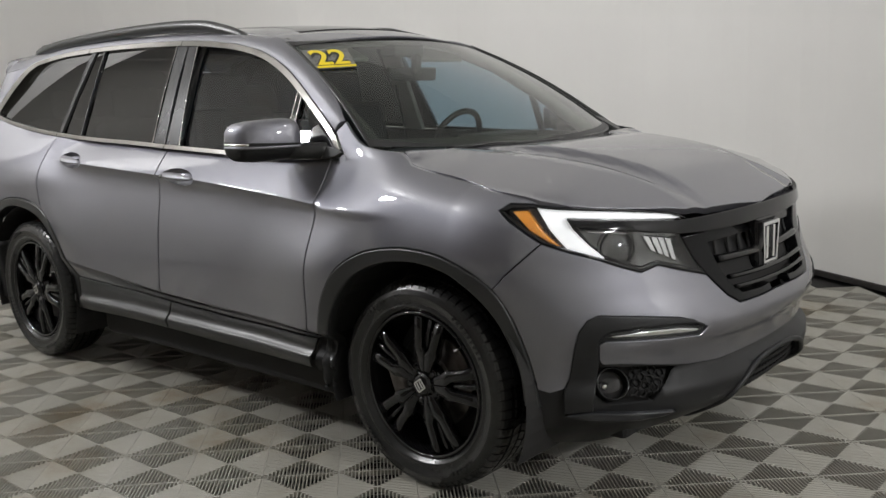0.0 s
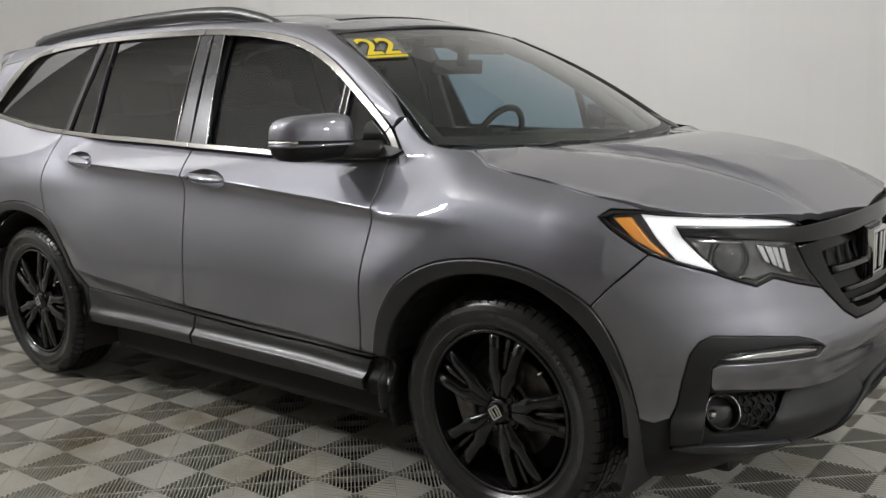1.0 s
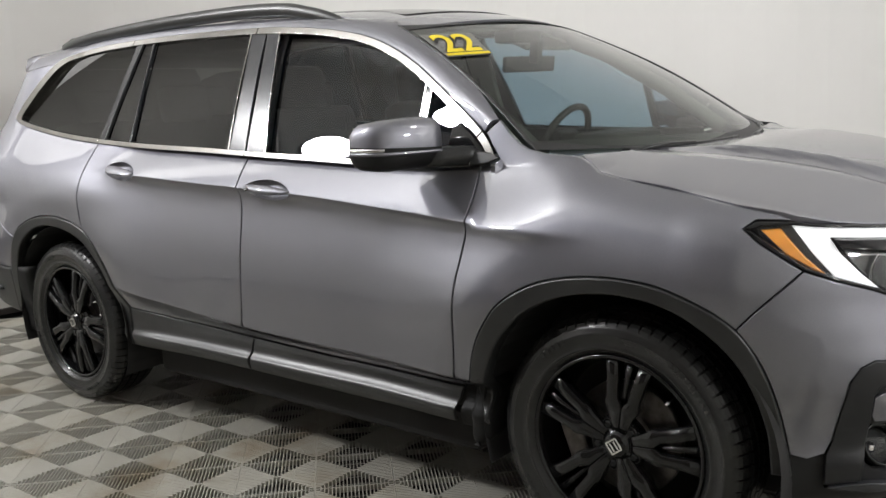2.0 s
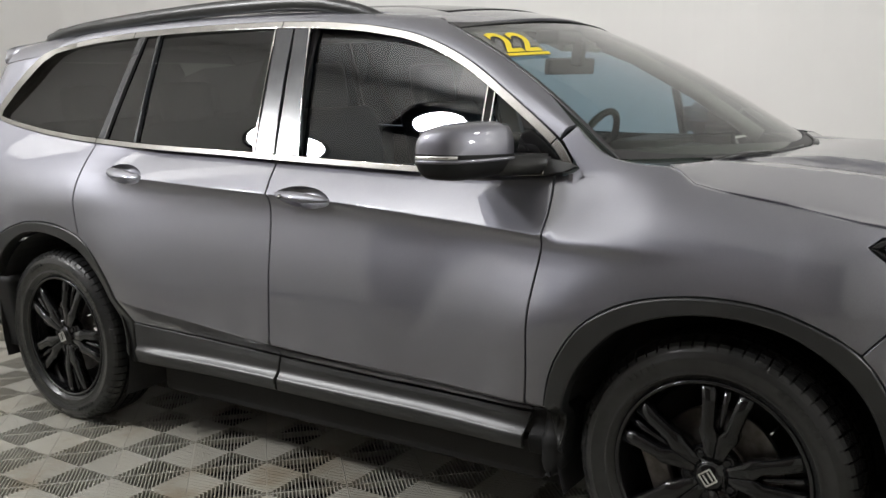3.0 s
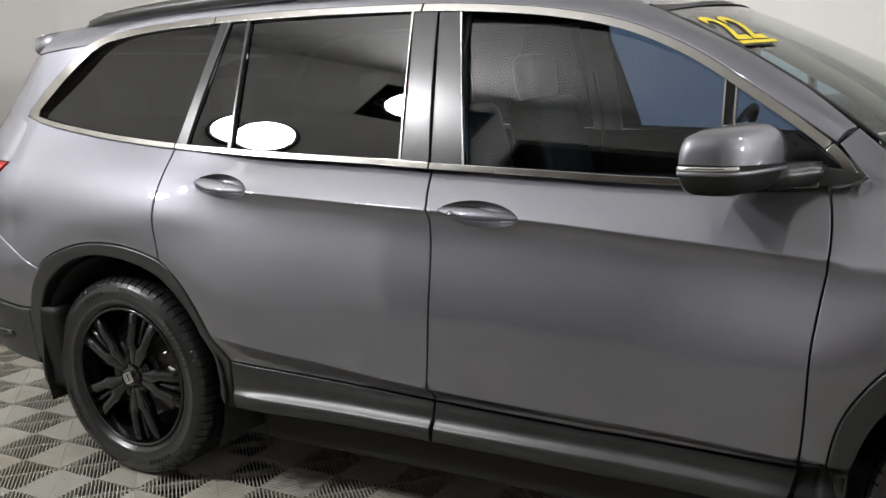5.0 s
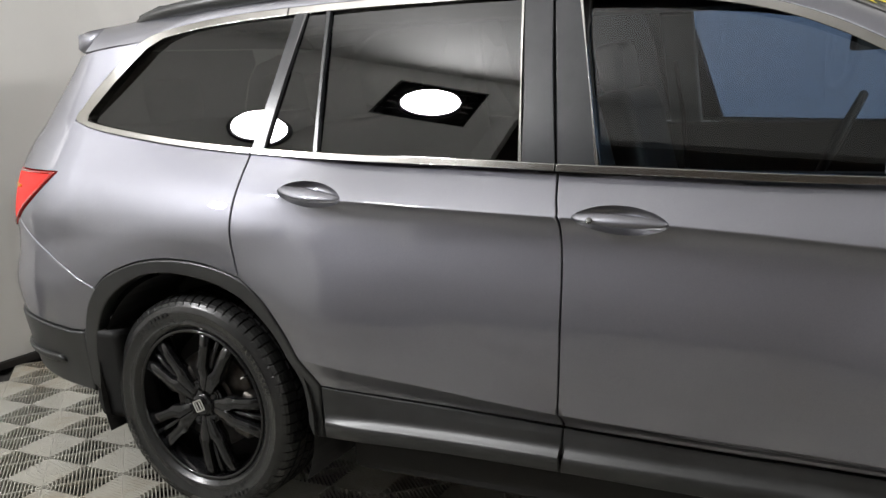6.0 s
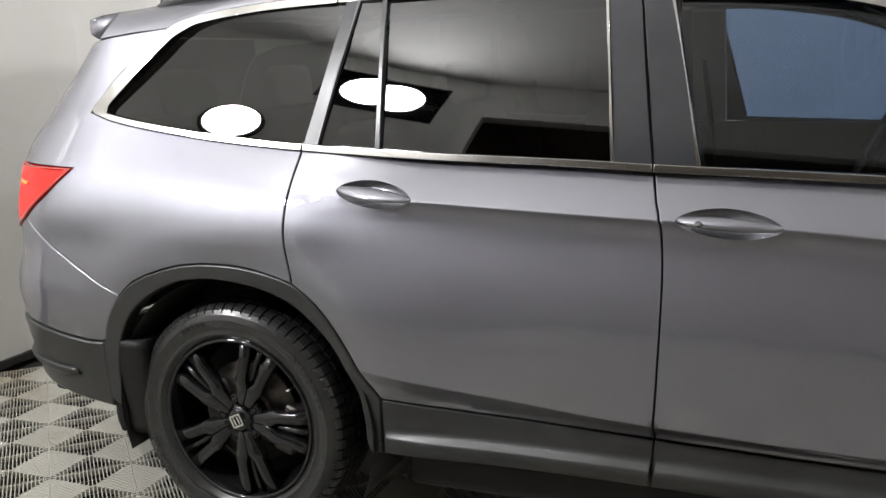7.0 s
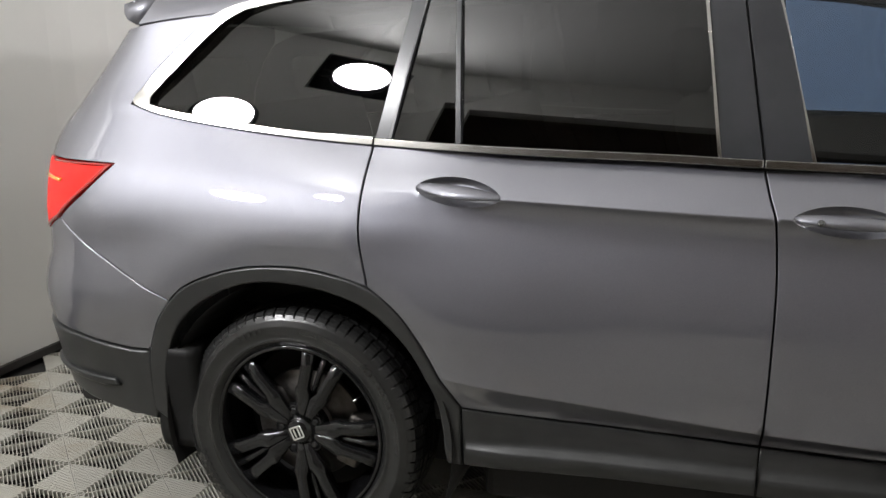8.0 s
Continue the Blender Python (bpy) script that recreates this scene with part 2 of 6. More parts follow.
def sheet(name, outline, place, mat, parent=None, step=0.03, thick=0.012, gap=0.0, holes=(), side=-1, label="", edge=0.003, lines=(), fine=0.05):
    """A panel: the flat outline (with holes) filled with a fine net and laid on the surface place(a, b, off), with a
    rounded rim turned inwards all round. side -1 is the car's right, 1 its left."""
    rings = [spaced(inset(list(outline), gap) if gap else list(outline), step * 0.8)] + [spaced(list(h) + [h[0]], step * 0.8)[:-1] for h in holes]
    if math.dist(rings[0][0], rings[0][-1]) < 1e-5:
        rings[0].pop()
    area = sum(a[0] * b[1] - b[0] * a[1] for a, b in zip(rings[0], rings[0][1:] + rings[0][:1]))
    if area < 0:
        rings[0].reverse()
    # the flat face stops short of the outline, so that the rim can round over
    outer = [rings[0]] + rings[1:]
    rings = [inset(rings[0], edge)] + rings[1:]
    pts, edges = [], []
    for r in rings:
        k = len(pts)
        pts += [Vector(p) for p in r]
        edges += [(k + i, k + (i + 1) % len(r)) for i in range(len(r))]
    x0, x1 = min(p[0] for p in rings[0]), max(p[0] for p in rings[0])
    y0, y1 = min(p[1] for p in rings[0]), max(p[1] for p in rings[0])
    # closer rows of points along folds of the surface
    rows = []
    for line in lines:
        for u, z in spaced(list(line), 0.018):
            for d in (-0.026, -0.013, -0.004, 0.004, 0.013, 0.026):
                if within(rings[0], u, z + d) and all(clear_of(r, u, z + d, 0.006) for r in rings):
                    pts.append(Vector((u, z + d)))
        rows.append(spaced(list(line), 0.03))
    nx, ny = max(1, int((x1 - x0) / step)), max(1, int((y1 - y0) / step))
    for i in range(nx + 1):
        for j in range(ny + 1):
            x, y = x0 + (x1 - x0) * i / nx, y0 + (y1 - y0) * j / ny
            if within(rings[0], x, y) and not any(within(h, x, y) for h in rings[1:]) and all(clear_of(r, x, y, step * 0.45) for r in rings) and all(abs(x - u) > 0.03 or abs(y - z) > 0.034 for row in rows for u, z in row):
                pts.append(Vector((x, y)))
    vs, _, fs, *_ = geometry.delaunay_2d_cdt(pts, edges, [], 0, 1e-6)
    flip = -1 if side == 1 else 1
    normals, verts, faces = [], [], []

    def at(a, b, off=0.0):
        p = place(a, b, off)
        return (p[0], p[1] * -side, p[2])

    def normal(a, b):
        h = 0.0015
        p, q, r, s = Vector(place(a - h, b, 0)), Vector(place(a + h, b, 0)), Vector(place(a, b - h, 0)), Vector(place(a, b + h, 0))
        m = (q - p).cross(s - r)
        m = m.normalized() if m.length > 1e-12 else Vector((0, -1, 0))
        return Vector((m.x, m.y * -side, m.z))
    for v in vs:
        verts.append(at(v.x, v.y))
        normals.append(normal(v.x, v.y))
    for f in fs:
        cx, cy = sum(vs[i].x for i in f) / 3, sum(vs[i].y for i in f) / 3
        if within(rings[0], cx, cy) and not any(within(h, cx, cy) for h in rings[1:]):
            faces.append(tuple(f) if flip == 1 else tuple(reversed(f)))
    # rim
    for r, o in zip(rings, outer):
        n = len(r)
        base = len(verts)
        for (a, b), (c, d) in zip(r, o):
            m = normal(a, b)
            out = Vector(at(c, d)) - Vector(at(a, b))
            out = out.normalized() if out.length > 1e-6 else m
            verts.append(at(a, b)), normals.append(m)
            verts.append(at(a + 0.7 * (c - a), b + 0.7 * (d - b), -0.3 * edge)), normals.append((m + out).normalized())
            verts.append(at(c, d, -edge)), normals.append(out)
            verts.append(at(c, d, -thick)), normals.append(out)
        for i in range(n):
            a, b = base + 4 * i, base + 4 * ((i + 1) % n)
            for k in (0, 1, 2):
                q = (a + k, a + k + 1, b + k + 1, b + k)
                faces.append(q if flip == 1 else tuple(reversed(q)))
    me = bpy.data.meshes.new(name)
    me.from_pydata(verts, [], faces)
    me.materials.append(mat)
    for p in me.polygons:
        p.use_smooth = True
    me.normals_split_custom_set([normals[lo.vertex_index] for pi in range(len(me.polygons)) for lo in (me.loops[k] for k in me.polygons[pi].loop_indices)])
    ob = new(name, me)
    if parent:
        ob.parent = parent
    if label:
        ob["label"] = label
    return ob


def box(bm, c, s, bevel=0.0, m=None):
    """A box of size s at c, its edges rounded."""
    r = bmesh.ops.create_cube(bm, size=1.0, matrix=Matrix.Translation(c) @ Matrix.Diagonal((*s, 1)))
    vs = r["verts"]
    if bevel:
        es = list({e for v in vs for e in v.link_edges})
        k = bmesh.ops.bevel(bm, geom=es, offset=bevel, segments=3, affect="EDGES", profile=0.6)
        vs = list({v for f in k["faces"] for v in f.verts} | {v for v in vs if v.is_valid})
    if m is not None:
        bmesh.ops.transform(bm, matrix=m, verts=[v for v in vs if v.is_valid])
    return bm


def tube(bm, line, radius, sides=10, flat=1.0, caps=True):
    """A tube along a line; radius may be a list, flat squeezes it upright."""
    rings = []
    up = Vector((0, 0, 1))
    for i, p in enumerate(line):
        a, b = Vector(line[max(i - 1, 0)]), Vector(line[min(i + 1, len(line) - 1)])
        d = (b - a).normalized()
        s = d.cross(up)
        s = s.normalized() if s.length > 1e-4 else Vector((1, 0, 0))
        w = s.cross(d)
        r = radius[i] if isinstance(radius, (list, tuple)) else radius
        rings.append([bm.verts.new(Vector(p) + s * math.cos(2 * math.pi * k / sides) * r + w * math.sin(2 * math.pi * k / sides) * r * flat) for k in range(sides)])
    for a, b in zip(rings, rings[1:]):
        for k in range(sides):
            bm.faces.new((a[k], a[(k + 1) % sides], b[(k + 1) % sides], b[k]))
    if caps:
        bm.faces.new(list(reversed(rings[0])))
        bm.faces.new(rings[-1])
    return bm


def lathe(bm, profile, seg=64, close=False):
    """Turns (radius, y) points round the y axis."""
    rings = []
    for r, y in profile:
        rings.append([bm.verts.new((r * math.cos(2 * math.pi * k / seg), y, r * math.sin(2 * math.pi * k / seg))) for k in range(seg)])
    pairs = list(zip(rings, rings[1:])) + ([(rings[-1], rings[0])] if close else [])
    for a, b in pairs:
        for k in range(seg):
            bm.faces.new((a[k], a[(k + 1) % seg], b[(k + 1) % seg], b[k]))
    return bm


def loft(bm, rings, close_ring=True, caps=True):
    vs = [[bm.verts.new(p) for p in r] for r in rings]
    n = len(vs[0])
    for a, b in zip(vs, vs[1:]):
        for k in range(n if close_ring else n - 1):
            bm.faces.new((a[k], a[(k + 1) % n], b[(k + 1) % n], b[k]))
    if caps and close_ring:
        bm.faces.new(list(reversed(vs[0])))
        bm.faces.new(vs[-1])
    return bm


def tidy(bm):
    bmesh.ops.recalc_face_normals(bm, faces=bm.faces)
    return bm


# ---- the car's outer form: half width over length and height ----
def table(tab, v):
    """A smooth line through a table of pairs."""
    if v <= tab[0][0]:
        return tab[0][1]
    if v >= tab[-1][0]:
        return tab[-1][1]
    n = len(tab)
    i = next(k for k in range(n - 1) if v <= tab[k + 1][0])

    def slope(j):
        if j == 0 or j == n - 1:
            a, b = (tab[0], tab[1]) if j == 0 else (tab[-2], tab[-1])
            return (b[1] - a[1]) / (b[0] - a[0])
        d0 = (tab[j][1] - tab[j - 1][1]) / (tab[j][0] - tab[j - 1][0])
        d1 = (tab[j + 1][1] - tab[j][1]) / (tab[j + 1][0] - tab[j][0])
        return 0.0 if d0 * d1 <= 0 else 2 * d0 * d1 / (d0 + d1)
    (a, p), (b, q) = tab[i], tab[i + 1]
    h, t = b - a, (v - a) / (b - a)
    return (2 * t ** 3 - 3 * t * t + 1) * p + (t ** 3 - 2 * t * t + t) * h * slope(i) + (3 * t * t - 2 * t ** 3) * q + (t ** 3 - t * t) * h * slope(i + 1)


def ease(a, b, v):
    t = min(1.0, max(0.0, (v - a) / (b - a)))
    return t * t * (3 - 2 * t)


SILL = [(0.16, 0.78), (0.22, 0.86), (0.28, 0.900), (0.34, 0.944), (0.375, 0.9595), (0.388, 0.962)]
LOWER = [(0.388, 0.962), (0.394, 0.9595), (0.401, 0.953), (0.408, 0.946), (0.414, 0.942), (0.425, 0.937), (0.45, 0.933), (0.47, 0.928), (0.49, 0.925), (0.52, 0.940), (0.56, 0.973), (0.575, 0.9865)]
FLANK = [(0.575, 0.9868), (0.60, 0.9858), (0.64, 0.985), (0.69, 0.9838), (0.74, 0.982), (0.80, 0.9785), (0.86, 0.9715), (0.90, 0.9645), (0.94, 0.9565), (0.98, 0.9495), (1.01, 0.9475), (1.035, 0.953), (1.05, 0.966)]
CREASE = [(-1.2, 1.098), (-0.8, 1.081), (-0.4, 1.063), (0.16, 1.041), (0.6, 1.010), (0.95, 0.986), (1.2, 0.966)]
KICK = [(-0.95, 0.602), (-0.6, 0.564), (-0.15, 0.528), (0.35, 0.513), (0.9, 0.508)]
HOODLINE = [(0.9, 1.205), (1.1, 1.190), (1.22, 1.170), (1.327, 1.136), (1.5, 1.102), (1.68, 1.074), (1.86, 1.044), (2.0, 1.018)]
NOSE = [(0.17, 2.02), (0.22, 2.12), (0.28, 2.225), (0.33, 2.298), (0.36, 2.314), (0.41, 2.322), (0.47, 2.270), (0.54, 2.290), (0.60, 2.322), (0.64, 2.318), (0.68, 2.302), (0.75, 2.266), (0.85, 2.232), (0.95, 2.22), (1.0, 2.18), (1.1, 2.0)]
TAIL = [(0.2, 2.38), (0.3, 2.44), (0.4, 2.47), (0.5, 2.5), (0.62, 2.53), (0.72, 2.55), (0.8, 2.53), (0.87, 2.5), (1.0, 2.5), (1.17, 2.51), (1.23, 2.49), (1.32, 2.41), (1.46, 2.26), (1.55, 2.17), (1.66, 2.05)]
SOFT = [(0.16, 0.80), (0.3, 0.915), (0.45, 0.945), (0.6, 0.955), (0.8, 0.962), (0.95, 0.962), (1.05, 0.947), (1.12, 0.915), (1.17, 0.882)]
FLARE = [(0.2, 0.30), (0.4, 0.42), (0.6, 0.66), (0.80, 1.0), (1.2, 1.0)]
X_FRONT, X_REAR, AXLE = 1.6, -1.9, 1.41
BELT = [(-1.985, 1.318), (-1.84, 1.284), (-1.64, 1.253), (-1.45, 1.230), (-1.19, 1.208), (-0.79, 1.186), (-0.36, 1.172), (-0.16, 1.163), (0.19, 1.151), (0.45, 1.142), (0.7, 1.139), (1.0, 1.150)]


def roll(a, b, t):
    return a + (b - a) * t * (0.90 + 0.10 * t)


def flare(x, z):
    """How far the arches stand out over the wheels."""
    out = 0.0
    for xw in (AXLE, -AXLE):
        d = math.hypot(x - xw, z - 0.40)
        lean = 1 - 0.06 * ease(0.60, 0.44, d)
        far = 0.5 * (d - 0.58 + math.hypot(d - 0.58, 0.04))
        reach = max(0.0, 1 - far / 0.41) ** 1.7
        out += (0.060 if xw > 0 else 0.050) * lean * reach * table(FLARE, z)
    return out


def swell(x, z):
    """How far the rear pillar stands out past the line of the glass."""
    return 0.13 * max(0.0, z - 1.32) * ease(-1.5, -1.85, x)


def half(x, z):
    """Half the car's width at x along it and z above the floor."""
    glass = 0.882 - 0.385 * (z - 1.17) - 0.19 * (z - 1.17) ** 2
    glass += swell(x, z)
    soft = table(SOFT, z) if z < 1.17 else glass
    sharp = ease(-1.18, -0.72, x) * (1 - ease(0.95, 1.5, x))
    rim = table(BELT, x)
    if z >= rim:
        s = glass
    else:
        # creases run at a slant: shift the section to them
        kick, top = table(KICK, x), table(CREASE, x)
        w = z
        if z > kick:
            w = 0.575 + 0.475 * (z - kick) / (top - kick)
        elif z > 0.44:
            w = 0.44 + 0.135 * (z - 0.44) / (kick - 0.44)
        s = table(SILL, w) if w < 0.388 else table(LOWER, w) if w < 0.575 else table(FLANK, w) if z < top else roll(0.966, 0.857 - 0.40 * (rim - 1.17), (z - top) / (rim - top))
        s = soft + (s - soft) * sharp
    s += flare(x, z) * (1 - ease(0.98, 1.16, z) * ease(0.2, -0.2, x) - ease(0.97, 1.15, z) * ease(-0.2, 0.2, x))
    if x > 0.85:
        # the wing: a ridge over the wheel, then a roll up to the bonnet's edge
        ridge, edge = 0.862 - 0.02 * ease(1.45, 1.75, x), table(HOODLINE, x)
        if z <= ridge:
            wing = table(SOFT, z) + flare(x, z)
        else:
            t = min(1.12, (z - ridge) / (edge - ridge))
            wide, brow = table(SOFT, ridge) + flare(x, ridge), 0.815 + 0.045 * ease(1.1, 1.45, x)
            wing = wide - (wide - brow) * (0.55 * t ** 1.8 + 0.45 * t ** 7)
        t = min(1.0, max(0.0, x - 0.95) / 0.58)
        s += (wing - s) * t ** 3 * (10 - 15 * t + 6 * t * t)
    if x < -0.95 and 0.9 < z < rim:
        # the haunch: a slope that steepens from the wheel up to the window
        k = ease(-1.3, -1.9, x)
        a, b, tall = 0.90 - 0.30 * k, 0.72 - 0.06 * k, rim - 0.93
        t = min(1.0, (rim - z) / tall)
        run = a * t + (b - a) * t * t / 0.70 if t < 0.35 else 0.35 * (a + b) / 2 + b * (t - 0.35) - (b - 0.05) * (t - 0.35) ** 2 / 1.30
        haunch = 0.882 - 0.385 * (rim - 1.17) - 0.19 * (rim - 1.17) ** 2 + run * tall
        s += (haunch - s) * ease(-0.95, -1.25, x) * ease(0.90, 1.02, z)
    return s


def shell(u, z, off=0.0):
    """A point of the outer form: u runs along the side and on round the nose or the tail."""
    if u > X_FRONT:
        x0, th, tip, n, sg = X_FRONT, u - X_FRONT, table(NOSE, z), 2.3, 1
    elif u < X_REAR:
        x0, th, tip, n, sg = X_REAR, X_REAR - u, table(TAIL, z), 2.7, -1
    else:
        return (u, -half(u, z) - off, z)
    w, a = half(x0, z) + off, abs(tip - abs(x0)) + off
    c, s = math.cos(th), math.sin(th)
    r = ((abs(c) / w) ** n + (abs(s) / a) ** n) ** (-1 / n)
    return (x0 + sg * r * s, -r * c, z)


HOOD_MID = [(1.15, 1.184), (1.42, 1.172), (1.6, 1.157), (1.8, 1.128), (2.0, 1.076), (2.1, 1.037), (2.2, 0.980), (2.26, 0.93)]
HOOD_EDGE = [(1.15, 1.186), (1.253, 1.174), (1.327, 1.137), (1.5, 1.103), (1.68, 1.075), (1.86, 1.045), (2.0, 1.000), (2.1, 0.95), (2.2, 0.90)]


def hood_form(x, y, off=0.0):
    t = abs(y) / (0.80 + 0.065 * ease(1.2, 1.45, x) * (1 - ease(1.8, 2.0, x)))
    zm, ze = table(HOOD_MID, x), table(HOOD_EDGE, x)
    # a fold near each side: gently domed inside it, falling to the wings outside
    yc = 0.635 - 0.15 * ease(1.25, 2.1, x)
    k = yc / 0.865
    inner, outer = 1 - 0.12 * (t / k) ** 2, 0.88 * (1 - max(0.0, t - k) / (1 - k)) ** 0.88 if t < 1 else -0.88 * (t - 1)
    z = ze + (zm - ze) * (inner + (outer - inner) * ease(k - 0.03, k + 0.03, t))
    # the raised middle, its flanks closing in towards the nose
    e = 0.46 - 0.16 * (x - 1.3)
    z += 0.019 * (1 - ease(e - 0.022, e + 0.012, abs(y))) * ease(1.35, 1.6, x) * (1 - ease(1.98, 2.16, x)) - 0.006 * math.exp(-((abs(y) - e - 0.05) / 0.03) ** 2)
    return (x, y, z + off)


ROOF_MID = [(-2.2, 1.625), (-2.1, 1.645), (-1.8, 1.690), (-1.2, 1.722), (-0.5, 1.728), (0.0, 1.712), (0.3, 1.682), (0.5, 1.640), (0.6, 1.61)]
ROOF_EDGE = [(-2.2, 1.605), (-2.1, 1.625), (-1.8, 1.660), (-1.2, 1.688), (-0.5, 1.692), (0.0, 1.672), (0.3, 1.628), (0.42, 1.598), (0.6, 1.54)]


def roof_form(x, y, off=0.0):
    t = abs(y) / 0.59
    return (x, y, table(ROOF_EDGE, x) + (table(ROOF_MID, x) - table(ROOF_EDGE, x)) * (1 - t * t) + off)


def screen_form(a, b, off=0.0):
    """The windscreen: a from -1 to 1 across, b from 0 at the cowl to 1 at the roof."""
    y = a * (0.845 - 0.22 * b)
    x = (1.40 - 0.30 * a * a) * (1 - b) + (0.50 - 0.09 * a * a) * b
    z = (1.168 + 0.022 * a * a) * (1 - b) + (1.640 - 0.038 * a * a) * b
    k = 0.030 * math.sin(math.pi * b) + off
    return (x + k * 0.45, y, z + k * 0.9)


RAILING = [(-1.985, 1.318), (-1.935, 1.372), (-1.83, 1.474), (-1.714, 1.577), (-1.6, 1.615), (-1.40, 1.640), (-1.13, 1.652), (-0.75, 1.656), (-0.3, 1.648), (-0.05, 1.632), (0.165, 1.606), (0.365, 1.563), (0.558, 1.484), (0.748, 1.369), (0.922, 1.249), (0.992, 1.169)]


def belt(x):
    return table(BELT, x)


def dlo(x):
    return table(RAILING[3:], x)


# ---- the car ----
suv = tagged(new("suv"), "grey metallic three-row SUV with gloss black wheels, parked on tiles", "car")

GAP_B = [(-0.16, 1.163), (-0.145, 1.10), (-0.129, 1.04), (-0.121, 0.90), (-0.124, 0.75), (-0.130, 0.60), (-0.138, 0.47)]
GAP_C = [(-1.168, 1.206), (-1.172, 1.10), (-1.166, 0.97), (-1.150, 0.87), (-1.147, 0.842)]
GAP_F = [(0.922, 1.145), (0.936, 1.06), (0.937, 0.98), (0.924, 0.88), (0.913, 0.78), (0.908, 0.65), (0.903, 0.56), (0.893, 0.463)]
ARCH_R = [(-0.905, 0.505), (-0.950, 0.592), (-1.003, 0.693), (-1.064, 0.777), (-1.147, 0.842), (-1.29, 0.878), (-1.436, 0.884), (-1.565, 0.866), (-1.70, 0.818), (-1.767, 0.765), (-1.825, 0.69), (-1.862, 0.604)]
ARCH_F = [(0.955, 0.478), (0.978, 0.60), (1.022, 0.69), (1.095, 0.775), (1.22, 0.840), (1.39, 0.870), (1.56, 0.862), (1.69, 0.818), (1.768, 0.768), (1.822, 0.69), (1.865, 0.58), (1.895, 0.45), (1.905, 0.38)]
LIP_R = [(-0.950, 0.336), (-0.955, 0.40), (-0.975, 0.53), (-1.012, 0.63), (-1.068, 0.71), (-1.156, 0.783), (-1.285, 0.825), (-1.437, 0.838), (-1.565, 0.815), (-1.70, 0.738), (-1.785, 0.63), (-1.822, 0.50), (-1.83, 0.36)]
LIP_F = [(0.995, 0.36), (1.012, 0.50), (1.045, 0.60), (1.095, 0.675), (1.18, 0.755), (1.305, 0.808), (1.444, 0.825), (1.571, 0.811), (1.661, 0.774), (1.742, 0.708), (1.80, 0.62), (1.84, 0.50), (1.852, 0.38)]
SEAM_R = [(-1.767, 0.765), (-1.881, 0.813), (-1.989, 0.873), (-2.078, 0.919), (-2.193, 0.985)]
SEAM_F = [(1.768, 0.768), (1.826, 0.83), (1.92, 0.915)]


def along_belt(a, b, n=24):
    return [(a + (b - a) * i / n, belt(a + (b - a) * i / n)) for i in range(n + 1)]


def mirror_u(points):
    """The same outline on the far half of the nose."""
    return [(2 * X_FRONT + math.pi - u, z) for u, z in reversed(points)]


def shell_at(off0):
    return lambda u, z, off=0.0: shell(u, z, off0 + off)


def cup_outline(ua, za, ub, zb):
    """The outline of a handle's scoop: a pointed oval."""
    um, zm = (ua + ub) / 2, (za + zb) / 2
    out = []
    for k in range(40):
        a = 2 * math.pi * k / 40
        out.append((um + (ub - ua) / 2 * math.cos(a), zm + (zb - za) / 2 * math.cos(a) + 0.036 * math.copysign(abs(math.sin(a)) ** 1.3, math.sin(a))))
    return out


HANDLE_F, HANDLE_R = (-0.094, 1.054, 0.157, 1.041), (-1.026, 1.104, -0.787, 1.083)
CUP_F, CUP_R = cup_outline(*HANDLE_F), cup_outline(*HANDLE_R)


